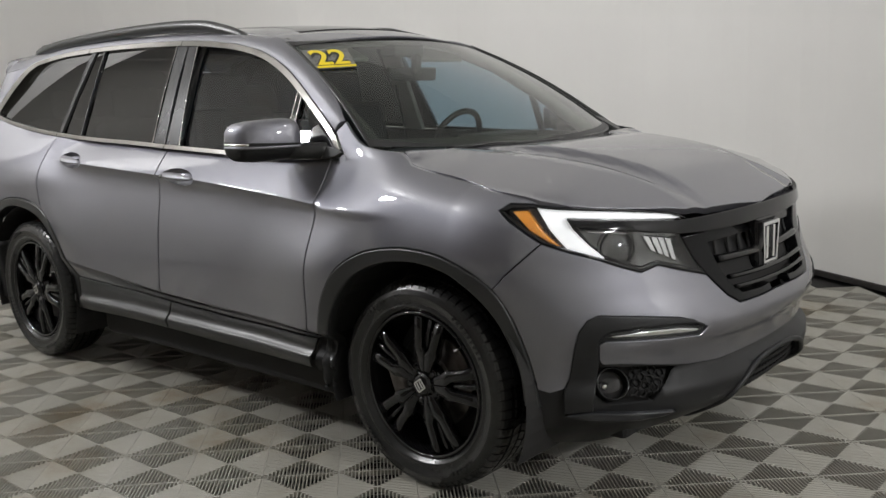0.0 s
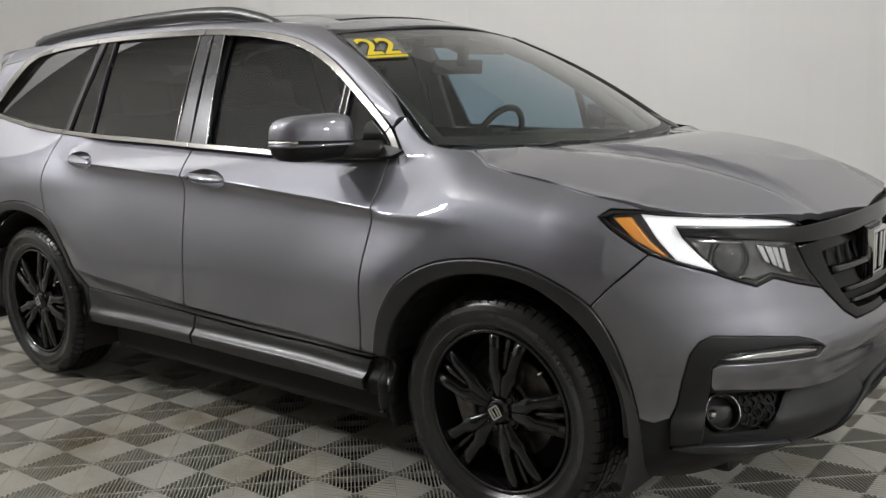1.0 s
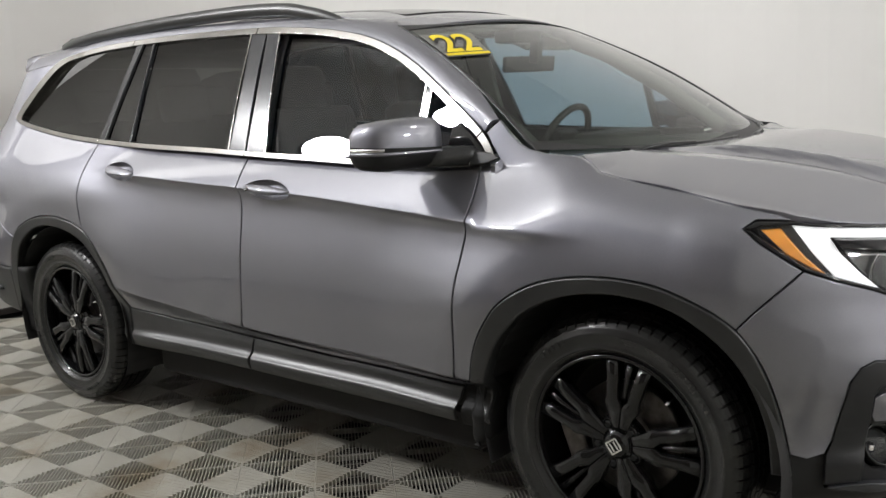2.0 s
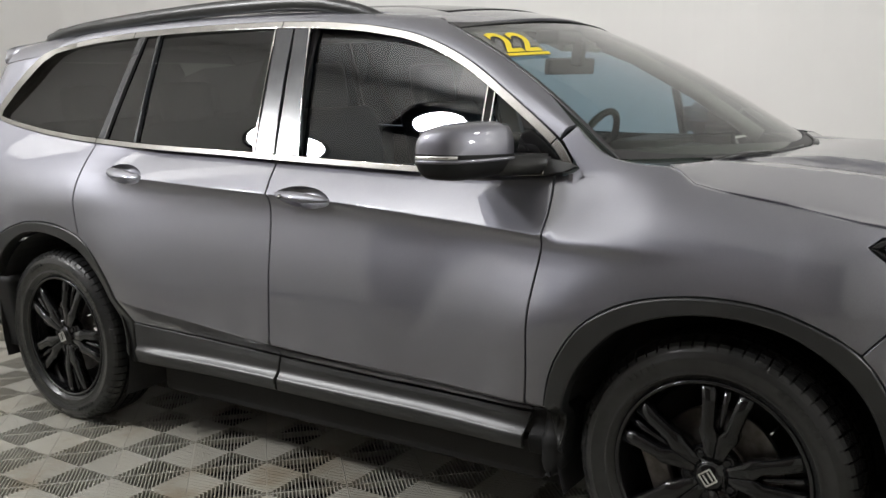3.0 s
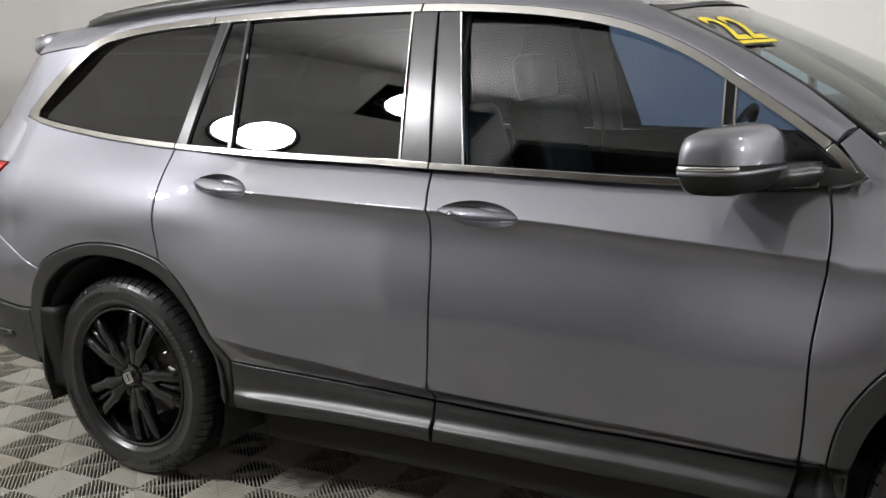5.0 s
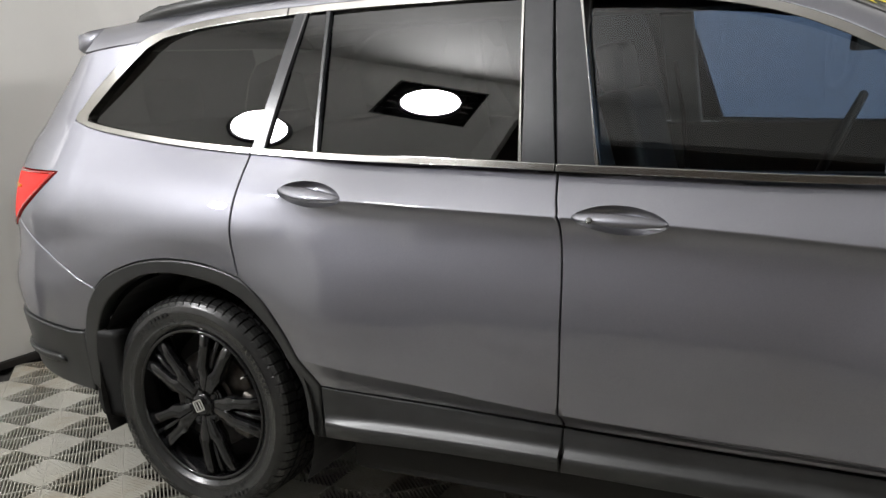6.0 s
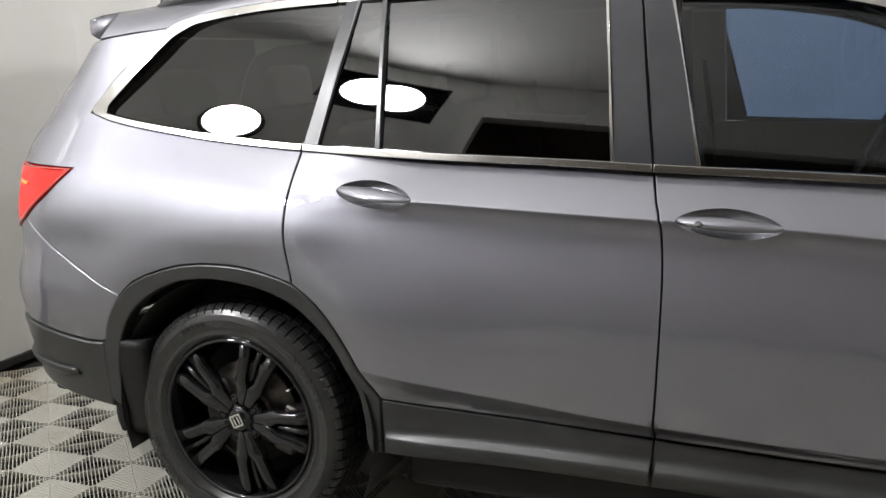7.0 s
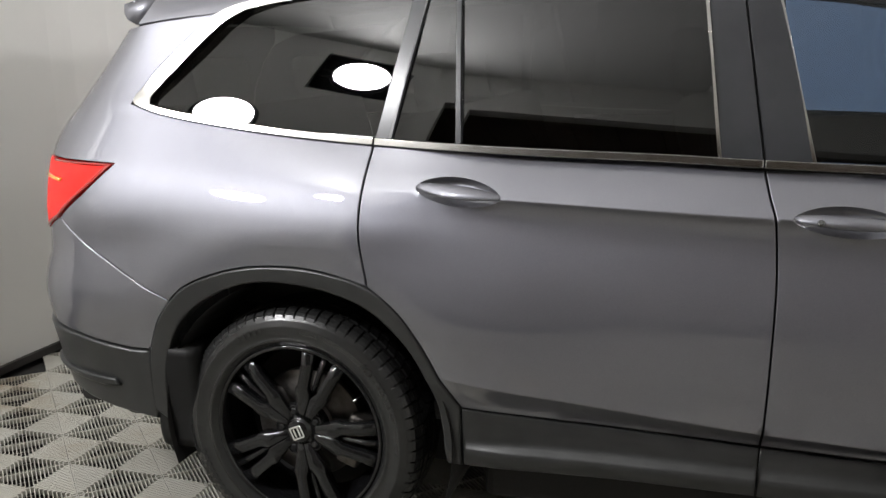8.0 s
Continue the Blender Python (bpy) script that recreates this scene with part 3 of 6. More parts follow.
def panels(side):
    """Doors, wings, arches and glass of one side of the car."""
    low = [(0.893, 0.463), (0.6, 0.459), (0.344, 0.459), (0.1, 0.464), (-0.138, 0.470)]
    f_out = curve(GAP_F, 6) + low[1:] + curve(list(reversed(GAP_B)), 6)[1:] + along_belt(-0.16, 0.922)[1:-1]
    folds = [[(-1.3 + 0.05 * i, table(CREASE, -1.3 + 0.05 * i)) for i in range(55)], [(-0.95 + 0.05 * i, table(KICK, -0.95 + 0.05 * i)) for i in range(38)]]
    door_f = sheet("front_door", f_out, shell, PAINT, suv, gap=0.0022, side=side, lines=folds, holes=[CUP_F])
    r_out = curve(GAP_B, 6) + [(-0.4, 0.478), (-0.62, 0.486), (-0.77, 0.494)] + curve(ARCH_R[:5], 6) + curve(list(reversed(GAP_C)), 6)[1:] + along_belt(-1.168, -0.16)[1:-1]
    door_r = sheet("rear_door", r_out, shell, PAINT, suv, gap=0.0022, side=side, lines=folds, holes=[CUP_R])
    q_out = curve(GAP_C, 6) + curve(ARCH_R[4:10], 6)[1:] + curve(SEAM_R, 6)[1:] + [(-2.085, 1.06), (-1.987, 1.148), (-2.13, 1.152), (-2.30, 1.153), (-2.55, 1.153), (-2.55, 1.3), (-2.50, 1.42), (-2.42, 1.49), (-2.25, 1.535), (-2.03, 1.548), (-1.9, 1.560)] + curve(list(reversed(RAILING[:4])), 8) + along_belt(-1.985, -1.168)[1:-1]
    quarter = sheet("rear_wing", q_out, shell, PAINT, suv, gap=0.0022, side=side, step=0.024)
    w_out = curve(list(reversed(GAP_F)), 6)[:-1] + [(0.922, 1.142), (0.96, 1.150), (0.988, 1.157), (1.002, 1.167), (0.966, 1.207), (0.935, 1.246), (0.976, 1.284), (1.02, 1.246), (1.06, 1.216), (1.10, 1.198), (1.15, 1.187), (1.20, 1.182), (1.25, 1.177), (1.285, 1.160), (1.327, 1.136)] + [(x, table(HOODLINE, x)) for x in (1.40, 1.45, 1.55, 1.65, 1.75, 1.86)] + [(1.895, 1.029), (1.802, 1.031), (1.773, 1.013), (1.812, 0.983), (1.864, 0.951), (1.92, 0.915)] + curve(list(reversed(SEAM_F)), 6)[1:] + curve(list(reversed(ARCH_F[:9])), 6)[1:-1] + [(0.955, 0.478)]
    wing = sheet("front_wing", w_out, shell, PAINT, suv, gap=0.0022, side=side, step=0.022)
    # arches and sills in black plastic
    sheet("wheel_arch_trim", curve(ARCH_F, 6) + curve(list(reversed(LIP_F)), 6), shell_at(0.006), PLASTIC, suv, gap=0.001, thick=0.05, side=side, edge=0.007, label="black plastic front wheel arch trim")
    cut = curve(ARCH_R, 6) + [(-1.875, 0.55), (-1.885, 0.40)] + curve(list(reversed(LIP_R)), 6) + [(-0.905, 0.337)]
    sheet("wheel_arch_trim", cut, shell_at(0.006), PLASTIC, suv, gap=0.001, thick=0.05, side=side, edge=0.007, label="black plastic rear wheel arch trim")
    for top, bottom, host in ((low[::-1], [(0.893, 0.463), (0.872, 0.38), (0.868, 0.345), (0.4, 0.338), (-0.145, 0.345)], door_f),
                              ([(-0.138, 0.470), (-0.4, 0.478), (-0.62, 0.486), (-0.77, 0.494), (-0.905, 0.505)][::-1], [(-0.138, 0.470), (-0.145, 0.345), (-0.5, 0.345), (-0.904, 0.338)], door_r)):
        sheet("sill_cladding", list(top) + bottom[1:], shell_at(0.003), PLASTIC, host, gap=0.0022, step=0.009, side=side, label="black plastic lower door cladding")
    sheet("sill", [(0.99, 0.36), (0.99, 0.25), (-0.97, 0.25), (-0.97, 0.36)], shell_at(-0.12), DARK, suv, side=side, label="black painted sill")
    sheet("sill_end", [(0.99, 0.475), (0.99, 0.33), (0.875, 0.33), (0.897, 0.465)], shell_at(-0.012), FLAP, suv, side=side, step=0.02)
    return door_f, door_r, quarter, wing


def pane(name, outline, mat, parent, side, lean=(0.0, 0.0), off=-0.008, label="", step=0.04, bend=0.0):
    """A window pane set a little behind the skin; lean turns it slightly, along the car and upright, and bend draws its rear end in."""
    um, zm = sum(p[0] for p in outline) / len(outline), sum(p[1] for p in outline) / len(outline)

    def place(u, z, d=0.0):
        return shell(u, z, off - lean[0] * (u - um) - lean[1] * (z - zm) - swell(u, z) - bend * max(0.0, -1.2 - u) ** 2 + d)
    return sheet(name, outline, place, mat, parent, step=step, thick=0.004, side=side, label=label, edge=0.001)


def strip(name, line, width, mat, parent, side, off=0.004, below=True, step=0.02):
    """A moulding along a line on the side, its edge on the line."""
    up = [(u, z - width) if below else (u, z + width) for u, z in line]
    return sheet(name, list(line) + list(reversed(up)), shell_at(off), mat, parent, step=step, thick=0.016, side=side, edge=0.002)


def offset_line(line, d):
    out = []
    for i, p in enumerate(line):
        a, b = line[max(i - 1, 0)], line[min(i + 1, len(line) - 1)]
        ex, ey = b[0] - a[0], b[1] - a[1]
        k = math.hypot(ex, ey)
        out.append((p[0] - ey / k * d, p[1] + ex / k * d))
    return out


def glazing(side, door_f, door_r, quarter):
    near = side == -1
    t = 0.021
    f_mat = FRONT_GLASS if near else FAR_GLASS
    # bright trim: along the belt and over the windows
    for a, b, host in ((-1.904, -1.170, quarter), (-1.166, -0.162, door_r), (-0.158, 0.90, door_f)):
        strip("belt_trim", along_belt(a, b, 30), 0.019, CHROME, host, side, 0.007, below=False)
    rail = curve(RAILING, 8)

    def top(a, b):
        return [(a, dlo(a))] + [p for p in rail if a + 0.004 < p[0] < b - 0.004] + [(b, dlo(b))]
    for a, b, host in ((-1.13, -0.29, door_r), (-0.285, 0.920, door_f), (0.9235, 0.995, suv)):
        line = top(a, b)
        sheet("window_trim", line + list(reversed([p for p in offset_line(line, -0.024) if p[0] < 0.968 and p[1] > 1.172])), shell_at(0.005), CHROME, host, step=0.02, thick=0.016, side=side, edge=0.002, label="satin chrome window trim")
    over = [p for p in rail if -1.714 <= p[0] <= -1.138] + [(-1.134, dlo(-1.134))]
    line = [(-1.904, belt(-1.904)), (-1.945, 1.3085), (-1.968, 1.3155), (-1.979, 1.324), (-1.978, 1.333), (-1.965, 1.348)] + [p for p in rail if -1.95 < p[0] < -1.72] + over
    inner = [(-1.904, 1.330), (-1.903, 1.336), (-1.894, 1.347), (-1.80, 1.442), (-1.70, 1.540), (-1.685, 1.553), (-1.67, 1.561)] + [p for p in offset_line(over, -0.025) if p[0] > -1.64]
    sheet("window_trim", line + list(reversed(inner)), shell_at(0.005), CHROME, quarter, step=0.02, thick=0.045, side=side, edge=0.002, label="wide satin chrome window trim at the rear")

    def head(a, b, n=14):
        return [(a + (b - a) * i / n, dlo(a + (b - a) * i / n) - t) for i in range(n + 1)]

    def foot(a, b, n=14):
        return [(a + (b - a) * i / n, belt(a + (b - a) * i / n) + 0.016) for i in range(n + 1)]
    pane("quarter_window", foot(-1.91, -1.166) + head(-1.100, -1.66) + curve([(-1.69, 1.560), (-1.81, 1.448), (-1.92, 1.335)], 4)[1:], PRIVACY, quarter, side, (0.009, -0.024), label="dark privacy glass", bend=0.0188)
    pane("vent_window", foot(-1.120, -0.936) + head(-0.985, -1.056), PRIVACY, door_r, side, (0.013, -0.010), label="dark privacy glass")
    pane("door_window", foot(-0.918, -0.262) + head(-0.318, -0.968), PRIVACY, door_r, side, (-0.009, 0.001), label="dark privacy glass")
    pane("door_window", foot(-0.046, 0.672) + [(0.660, dlo(0.660) - t)] + head(0.64, -0.148), f_mat, door_f, side, (-0.028, 0.028), -0.016, label="grey tinted door glass" if near else "far door glass with bluish light put into its tint")
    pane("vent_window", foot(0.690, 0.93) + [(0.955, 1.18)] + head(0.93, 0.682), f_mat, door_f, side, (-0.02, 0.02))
    # pillars and dividers
    for name, fa, fb, ha, hb, mat, host, off in (("b_pillar_cover", -0.262, -0.163, -0.320, -0.232, PILLAR, door_r, 0.0), ("b_pillar_cover", -0.157, -0.046, -0.226, -0.148, PILLAR, door_f, 0.0),
                                                 ("window_bar", -1.166, -1.120, -1.102, -1.056, PILLAR, door_r, 0.002), ("window_bar", -0.936, -0.918, -0.985, -0.968, PILLAR, door_r, 0.002), ("window_bar", 0.670, 0.692, 0.659, 0.682, GLOSS, door_f, 0.002)):
        sheet(name, foot(fa, fb, 4) + head(hb, ha, 4), shell_at(off), mat, host, step=0.04, thick=0.014, side=side, edge=0.002)
    for fa, fb, ha, hb, host in ((-1.128, -1.118, -1.064, -1.054, door_r), (0.664, 0.670, 0.653, 0.659, door_f), (0.692, 0.698, 0.682, 0.688, door_f), (-0.053, -0.044, -0.155, -0.146, door_f), (-0.267, -0.258, -0.325, -0.316, door_r)):
        sheet("window_seal", foot(fa, fb, 2) + head(hb, ha, 2), shell_at(0.003), PLASTIC if fa < -1 else CHROME, host, step=0.05, thick=0.014, side=side, edge=0.001)


SIDES = {}
for s in (-1, 1):
    df, dr, qu, wi = panels(s)
    glazing(s, df, dr, qu)
    SIDES[s] = (df, dr, qu, wi)

# pillar and roof side, from the window trim up to the screen and the roof ditch
PILLAR_LOW = curve([shell(0.931, 1.247)] + [shell(u, z) for u, z in reversed(RAILING[3:-2])] + [(-1.85, -0.7245, 1.566), (-1.995, -0.724, 1.551)], 6)
PILLAR_TOP = curve([shell(0.972, 1.286)] + [screen_form(-1.0, b, 0.004) for b in (0.40, 0.62, 0.85)] + [(0.36, -0.606, 1.626), (0.165, -0.592, 1.652), (-0.05, -0.59, 1.672), (-0.3, -0.59, 1.685), (-0.75, -0.59, 1.693), (-1.13, -0.59, 1.690), (-1.40, -0.59, 1.683), (-1.6, -0.59, 1.674), (-1.8, -0.60, 1.660), (-1.99, -0.615, 1.641)], 6)


def side_form(a, b, off=0.0):
    """Between the two lines: a backwards along them in metres from the screen's foot, b across in metres."""
    n = len(PILLAR_LOW) - 1
    m = len(PILLAR_TOP) - 1
    s = min(0.9999, max(0.0, -a / 3.4))
    i, j = s * n, s * m
    p = Vector(PILLAR_LOW[int(i)]).lerp(Vector(PILLAR_LOW[int(i) + 1]), i - int(i))
    q = Vector(PILLAR_TOP[int(j)]).lerp(Vector(PILLAR_TOP[int(j) + 1]), j - int(j))
    k = min(1.0, max(0.0, b / 0.12))
    v = p.lerp(q, k) + Vector((0, -0.5, 0.85)) * (0.012 * math.sin(math.pi * k) + off)
    return tuple(v)


for s in (-1, 1):
    sheet("roof_side", [(-3.39, 0.002), (-0.002, 0.002), (-0.002, 0.118), (-3.39, 0.118)], side_form, PAINT, suv, step=0.03, side=s)

# roof, screen, bonnet
roof_out = [(0.36, -0.605)] + [(0.42 + 0.09 * (1 - (y / 0.6) ** 2), y) for y in (-0.5, -0.35, -0.2, 0, 0.2, 0.35, 0.5)] + [(0.36, 0.605), (0.165, 0.588), (-0.3, 0.586), (-1.4, 0.586), (-1.76, 0.591), (-1.985, 0.608), (-1.985, 0.3), (-1.985, 0), (-1.985, -0.3), (-1.985, -0.608), (-1.76, -0.591), (-1.4, -0.586), (-0.3, -0.586), (0.165, -0.588)]
roof = sheet("roof_panel", roof_out, roof_form, PAINT, suv, step=0.05)
sheet("sunroof", [(0.28, -0.42), (0.33, 0), (0.28, 0.42), (-0.55, 0.42), (-0.55, -0.42)], lambda x, y, off=0.0: roof_form(x, y, 0.004 + off), GLOSS, roof, step=0.06, label="dark glass sunroof")


def screen_plan(p, q, off=0.0):
    """The screen laid out so that p runs down it and q across."""
    return screen_form(q, 1 - p, off)


screen = sheet("windscreen", [(0, -1), (1, -1), (1, 1), (0, 1)], screen_plan, WINDSCREEN, suv, step=0.06, thick=0.005, label="clear windscreen with a dark edge band")
for o in ([(0, -1), (1, -1), (1, -0.982), (0, -0.982)], [(0, 0.95), (1, 0.90), (1, 1), (0, 1)], [(0, -0.982), (0.055, -0.982), (0.04, 0), (0.055, 0.94), (0, 0.94)], [(0.95, -0.982), (1, -0.982), (1, 0.955), (0.95, 0.955), (0.965, 0)]):
    sheet("frit_band", o, lambda p, q, off=0.0: screen_plan(p, q, 0.003 + off), INK, screen, step=0.06, thick=0.002, edge=0.001)
for q in (-1.0, 1.0):
    bm = bmesh.new()
    tube(bm, [screen_plan(p / 20, q * 0.998, 0.003) for p in range(21)], 0.0045 if q < 0 else [0.007 + 0.012 * (p / 20) ** 2 for p in range(21)], 8)
    part("screen_seal", smooth(bm), PLASTIC, screen)
hood_half = [(1.232, -0.795), (1.258, -0.822), (1.288, -0.834)] + [shell(x, table(HOODLINE, x))[:2] for x in (1.327, 1.36, 1.4, 1.45, 1.5, 1.55, 1.65, 1.75, 1.82)] + [shell(u, z)[:2] for u, z in ((1.90, 1.027), (2.0, 1.018), (2.1, 1.010), (2.181, 1.004), (2.30, 0.993), (2.40, 0.98), (2.477, 0.96), (2.7, 0.965), (2.9, 0.967))]
hood_out = hood_half + [(2.226, 0)] + [(x, -y) for x, y in reversed(hood_half)] + [(1.30, 0.5), (1.385, 0.3), (1.425, 0), (1.385, -0.3), (1.30, -0.5)]
hood = sheet("bonnet", hood_out, hood_form, PAINT, suv, step=0.02, gap=0.001, thick=0.02)
cowl = sheet("cowl_panel", [(1.06, -0.80), (1.235, -0.80), (1.31, -0.5), (1.39, -0.3), (1.43, 0), (1.39, 0.3), (1.31, 0.5), (1.235, 0.80), (1.06, 0.80), (1.24, 0.5), (1.33, 0.3), (1.37, 0), (1.33, -0.3), (1.24, -0.5)], lambda x, y, off=0.0: (x, y, 1.160 + 0.012 * abs(y) + off), PLASTIC, suv, step=0.05, label="black plastic scuttle panel")
# black corner of the scuttle on the driver's side
bm = bmesh.new()
loft(bm, [[(x, y, z + dz) for y, dz in ((yc - w, -0.01), (yc + w, -0.01), (yc + w * 0.7, h), (yc - w * 0.7, h))] for x, yc, z, w, h in ((0.95, 0.806, 1.294, 0.010, 0.012), (1.05, 0.802, 1.222, 0.024, 0.018), (1.13, 0.79, 1.188, 0.036, 0.022), (1.20, 0.765, 1.170, 0.032, 0.014), (1.23, 0.745, 1.166, 0.015, 0.006))])
part("scuttle_end", tidy(bm), PLASTIC, cowl)
# wipers, parked low behind the bonnet's edge
for y0, y1 in ((-0.60, -0.02), (0.0, 0.56)):
    bm = bmesh.new()
    ys = [y0 + (y1 - y0) * k / 10 for k in range(11)]
    line = [Vector(screen_form(y / 0.845, -0.016 + 0.018 * i / 10, 0.008)) for i, y in enumerate(ys)]
    tube(bm, line, 0.0055, 8)
    arm = part("wiper", smooth(bm), PLASTIC, suv)
    bm = bmesh.new()
    a = Vector(screen_form((y0 + 0.02) / 0.845, -0.030, 0.010))
    tube(bm, [tuple(a), tuple(a.lerp(line[5], 0.5) + Vector((0.006, 0, 0.010))), tuple(line[5] + Vector((0.004, 0, 0.006)))], [0.012, 0.010, 0.006], 8, 0.6)
    part("wiper_arm", smooth(tidy(bm)), PLASTIC, arm)

# roof rails
for s in (-1, 1):
    bm = bmesh.new()
    pts = curve([(-1.83, 0.60, 1.668), (-1.74, 0.605, 1.698), (-1.5, 0.61, 1.722), (-1.0, 0.612, 1.744), (-0.5, 0.612, 1.750), (-0.2, 0.61, 1.739), (-0.06, 0.608, 1.716), (0.04, 0.605, 1.692), (0.12, 0.602, 1.662)], 8)
    n = len(pts)
    tube(bm, [(x, s * y, z - 0.030) for x, y, z in pts], [0.020 + 0.004 * math.sin(math.pi * i / (n - 1)) for i in range(n)], 12, 1.2)
    rail = part("roof_rail", smooth(tidy(bm)), PLASTIC, suv, "black roof rail")
    for xa, xb in ((-1.82, -1.62), (-0.06, 0.09)):
        bm = bmesh.new()
        loft(bm, [[(x, s * (0.60 + dy), z) for dy, z in ((-0.018, 1.64), (0.018, 1.64), (0.014, zt), (-0.014, zt))] for x, zt in ((xa, 1.69 if xa > -1 else 1.672), ((xa + xb) / 2, 1.685 if xa > -1 else 1.70), (xb, 1.668 if xa > -1 else 1.70))])
        part("rail_foot", tidy(bm), PLASTIC, rail)

# spoiler
bm = bmesh.new()
MIDDLE = [(-1.99, 1.664), (-2.09, 1.652), (-2.165, 1.630), (-2.172, 1.605), (-2.09, 1.572), (-1.995, 1.560)]
CHEEK = [(-1.99, 0.617, 1.641), (-2.04, 0.645, 1.632), (-2.081, 0.662, 1.618), (-2.090, 0.656, 1.592), (-2.045, 0.700, 1.568), (-1.995, 0.725, 1.551)]
rings = []
for i in range(25):
    e = i / 12 - 1
    k = abs(e) ** 4
    rings.append([(xm + (xc - xm) * k, e * yc, zm + (zc - zm) * k) for (xm, zm), (xc, yc, zc) in zip(MIDDLE, CHEEK)])
loft(bm, rings)
part("tail_spoiler", smooth(tidy(bm)), PAINT, suv)
# tailgate and the rest of the tail
um = lambda u: 2 * X_REAR - math.pi - u
tail = sheet("tailgate", [(-2.555, 0.66), (-2.555, 1.3), (-2.505, 1.42), (-2.42, 1.50), (-2.42, 1.56), (um(-2.42), 1.56), (um(-2.42), 1.50), (um(-2.505), 1.42), (um(-2.555), 1.3), (um(-2.555), 0.66)], shell, PAINT, suv, step=0.06)
sheet("rear_window", [(-2.60, 1.16), (-2.56, 1.45), (um(-2.56), 1.45), (um(-2.60), 1.16)], shell_at(0.004), PRIVACY, tail, step=0.08, label="dark privacy glass")


# ---- nose ----
MID = X_FRONT + math.pi / 2


def both(points):
    """A right-half outline closed over the middle of the nose."""
    return list(points) + mirror_u(points)


LAMP_TOP = [(1.773, 1.013), (1.802, 1.030), (1.885, 1.029), (1.95, 1.021), (2.181, 1.004), (2.381, 0.985), (2.44, 0.974), (2.477, 0.956)]
LAMP_BOT = [(1.922, 0.915), (1.993, 0.889), (2.099, 0.857), (2.176, 0.829), (2.25, 0.807), (2.321, 0.823), (2.414, 0.800), (2.566, 0.769)]
GRILLE_BOT = [(2.566, 0.769), (2.670, 0.693), (2.743, 0.662), (2.947, 0.662), (MID, 0.668)]

paint_half = ([(MID, 0.475), (2.91, 0.472), (2.644, 0.469), (2.458, 0.480), (2.174, 0.519), (2.112, 0.522), (2.101, 0.54), (2.101, 0.595), (2.125, 0.606), (2.30, 0.598), (2.492, 0.588), (2.525, 0.612), (2.46, 0.640), (2.396, 0.656), (2.25, 0.674), (2.10, 0.687), (2.065, 0.673), (2.039, 0.639), (2.020, 0.56), (2.005, 0.48), (1.985, 0.445), (1.94, 0.43), (1.897, 0.44)]
              + curve(list(reversed(ARCH_F[8:12])), 6)[1:] + curve(SEAM_F, 6)[1:] + LAMP_BOT[1:] + GRILLE_BOT[1:])
paint_half = list(reversed(paint_half))
bumper = sheet("front_bumper", both(paint_half[1:-1]), shell, PAINT, suv, step=0.03, gap=0.0015)
# black plastic body of the bumper behind the paint, open at the lower grille
low_half = [(MID, 0.56), (2.6, 0.56), (2.53, 0.625), (2.40, 0.675), (2.10, 0.705), (2.02, 0.66), (1.985, 0.53), (1.88, 0.50), (1.90, 0.38), (1.86, 0.30), (1.87, 0.22), (2.05, 0.19), (2.4, 0.175), (2.8, 0.17), (MID, 0.17)]
hole_half = [(2.72, 0.196), (2.672, 0.208), (2.668, 0.262), (2.69, 0.315), (2.80, 0.385), (2.95, 0.428)]
grille_hole = hole_half + mirror_u(hole_half) + mirror_u([(2.95, 0.205), (2.80, 0.198)]) + [(2.95, 0.205), (2.80, 0.198)]
FOG_HOLE = [(2.098, 0.515), (2.30, 0.497), (2.42, 0.478), (2.33, 0.41), (2.30, 0.385), (2.12, 0.388), (2.085, 0.42)]
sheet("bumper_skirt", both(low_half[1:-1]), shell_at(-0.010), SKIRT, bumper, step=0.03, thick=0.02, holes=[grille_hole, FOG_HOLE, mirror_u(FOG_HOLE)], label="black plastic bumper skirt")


def slab(name, outline, off, mat, parent, side, thick=0.01, step=0.02, label="", edge=0.004):
    return sheet(name, outline, shell_at(off), mat, parent, step=step, thick=thick, side=side, label=label, edge=edge)


def on_shell(u, z, off=0.0):
    """A pose on the skin whose y axis points inwards."""
    p = Vector(shell(u, z, off))
    n = (Vector(shell(u + 0.002, z)) - Vector(shell(u - 0.002, z))).cross(Vector(shell(u, z + 0.002)) - Vector(shell(u, z - 0.002))).normalized()
    q = n.to_track_quat("-Y", "Z")
    return Matrix.Translation(p) @ q.to_matrix().to_4x4()


def flip_y(bm, side):
    if side == 1:
        bmesh.ops.transform(bm, matrix=Matrix.Diagonal((1, -1, 1, 1)), verts=bm.verts)
        bmesh.ops.reverse_faces(bm, faces=bm.faces)
    return bm


def round_part(name, profile, u, z, off, mat, parent, side, seg=32, label=""):
    bm = bmesh.new()
    lathe(bm, profile, seg)
    tidy(bm)
    bmesh.ops.transform(bm, matrix=on_shell(u, z, off), verts=bm.verts)
    flip_y(bm, side)
    return part(name, smooth(bm), mat, parent, label)


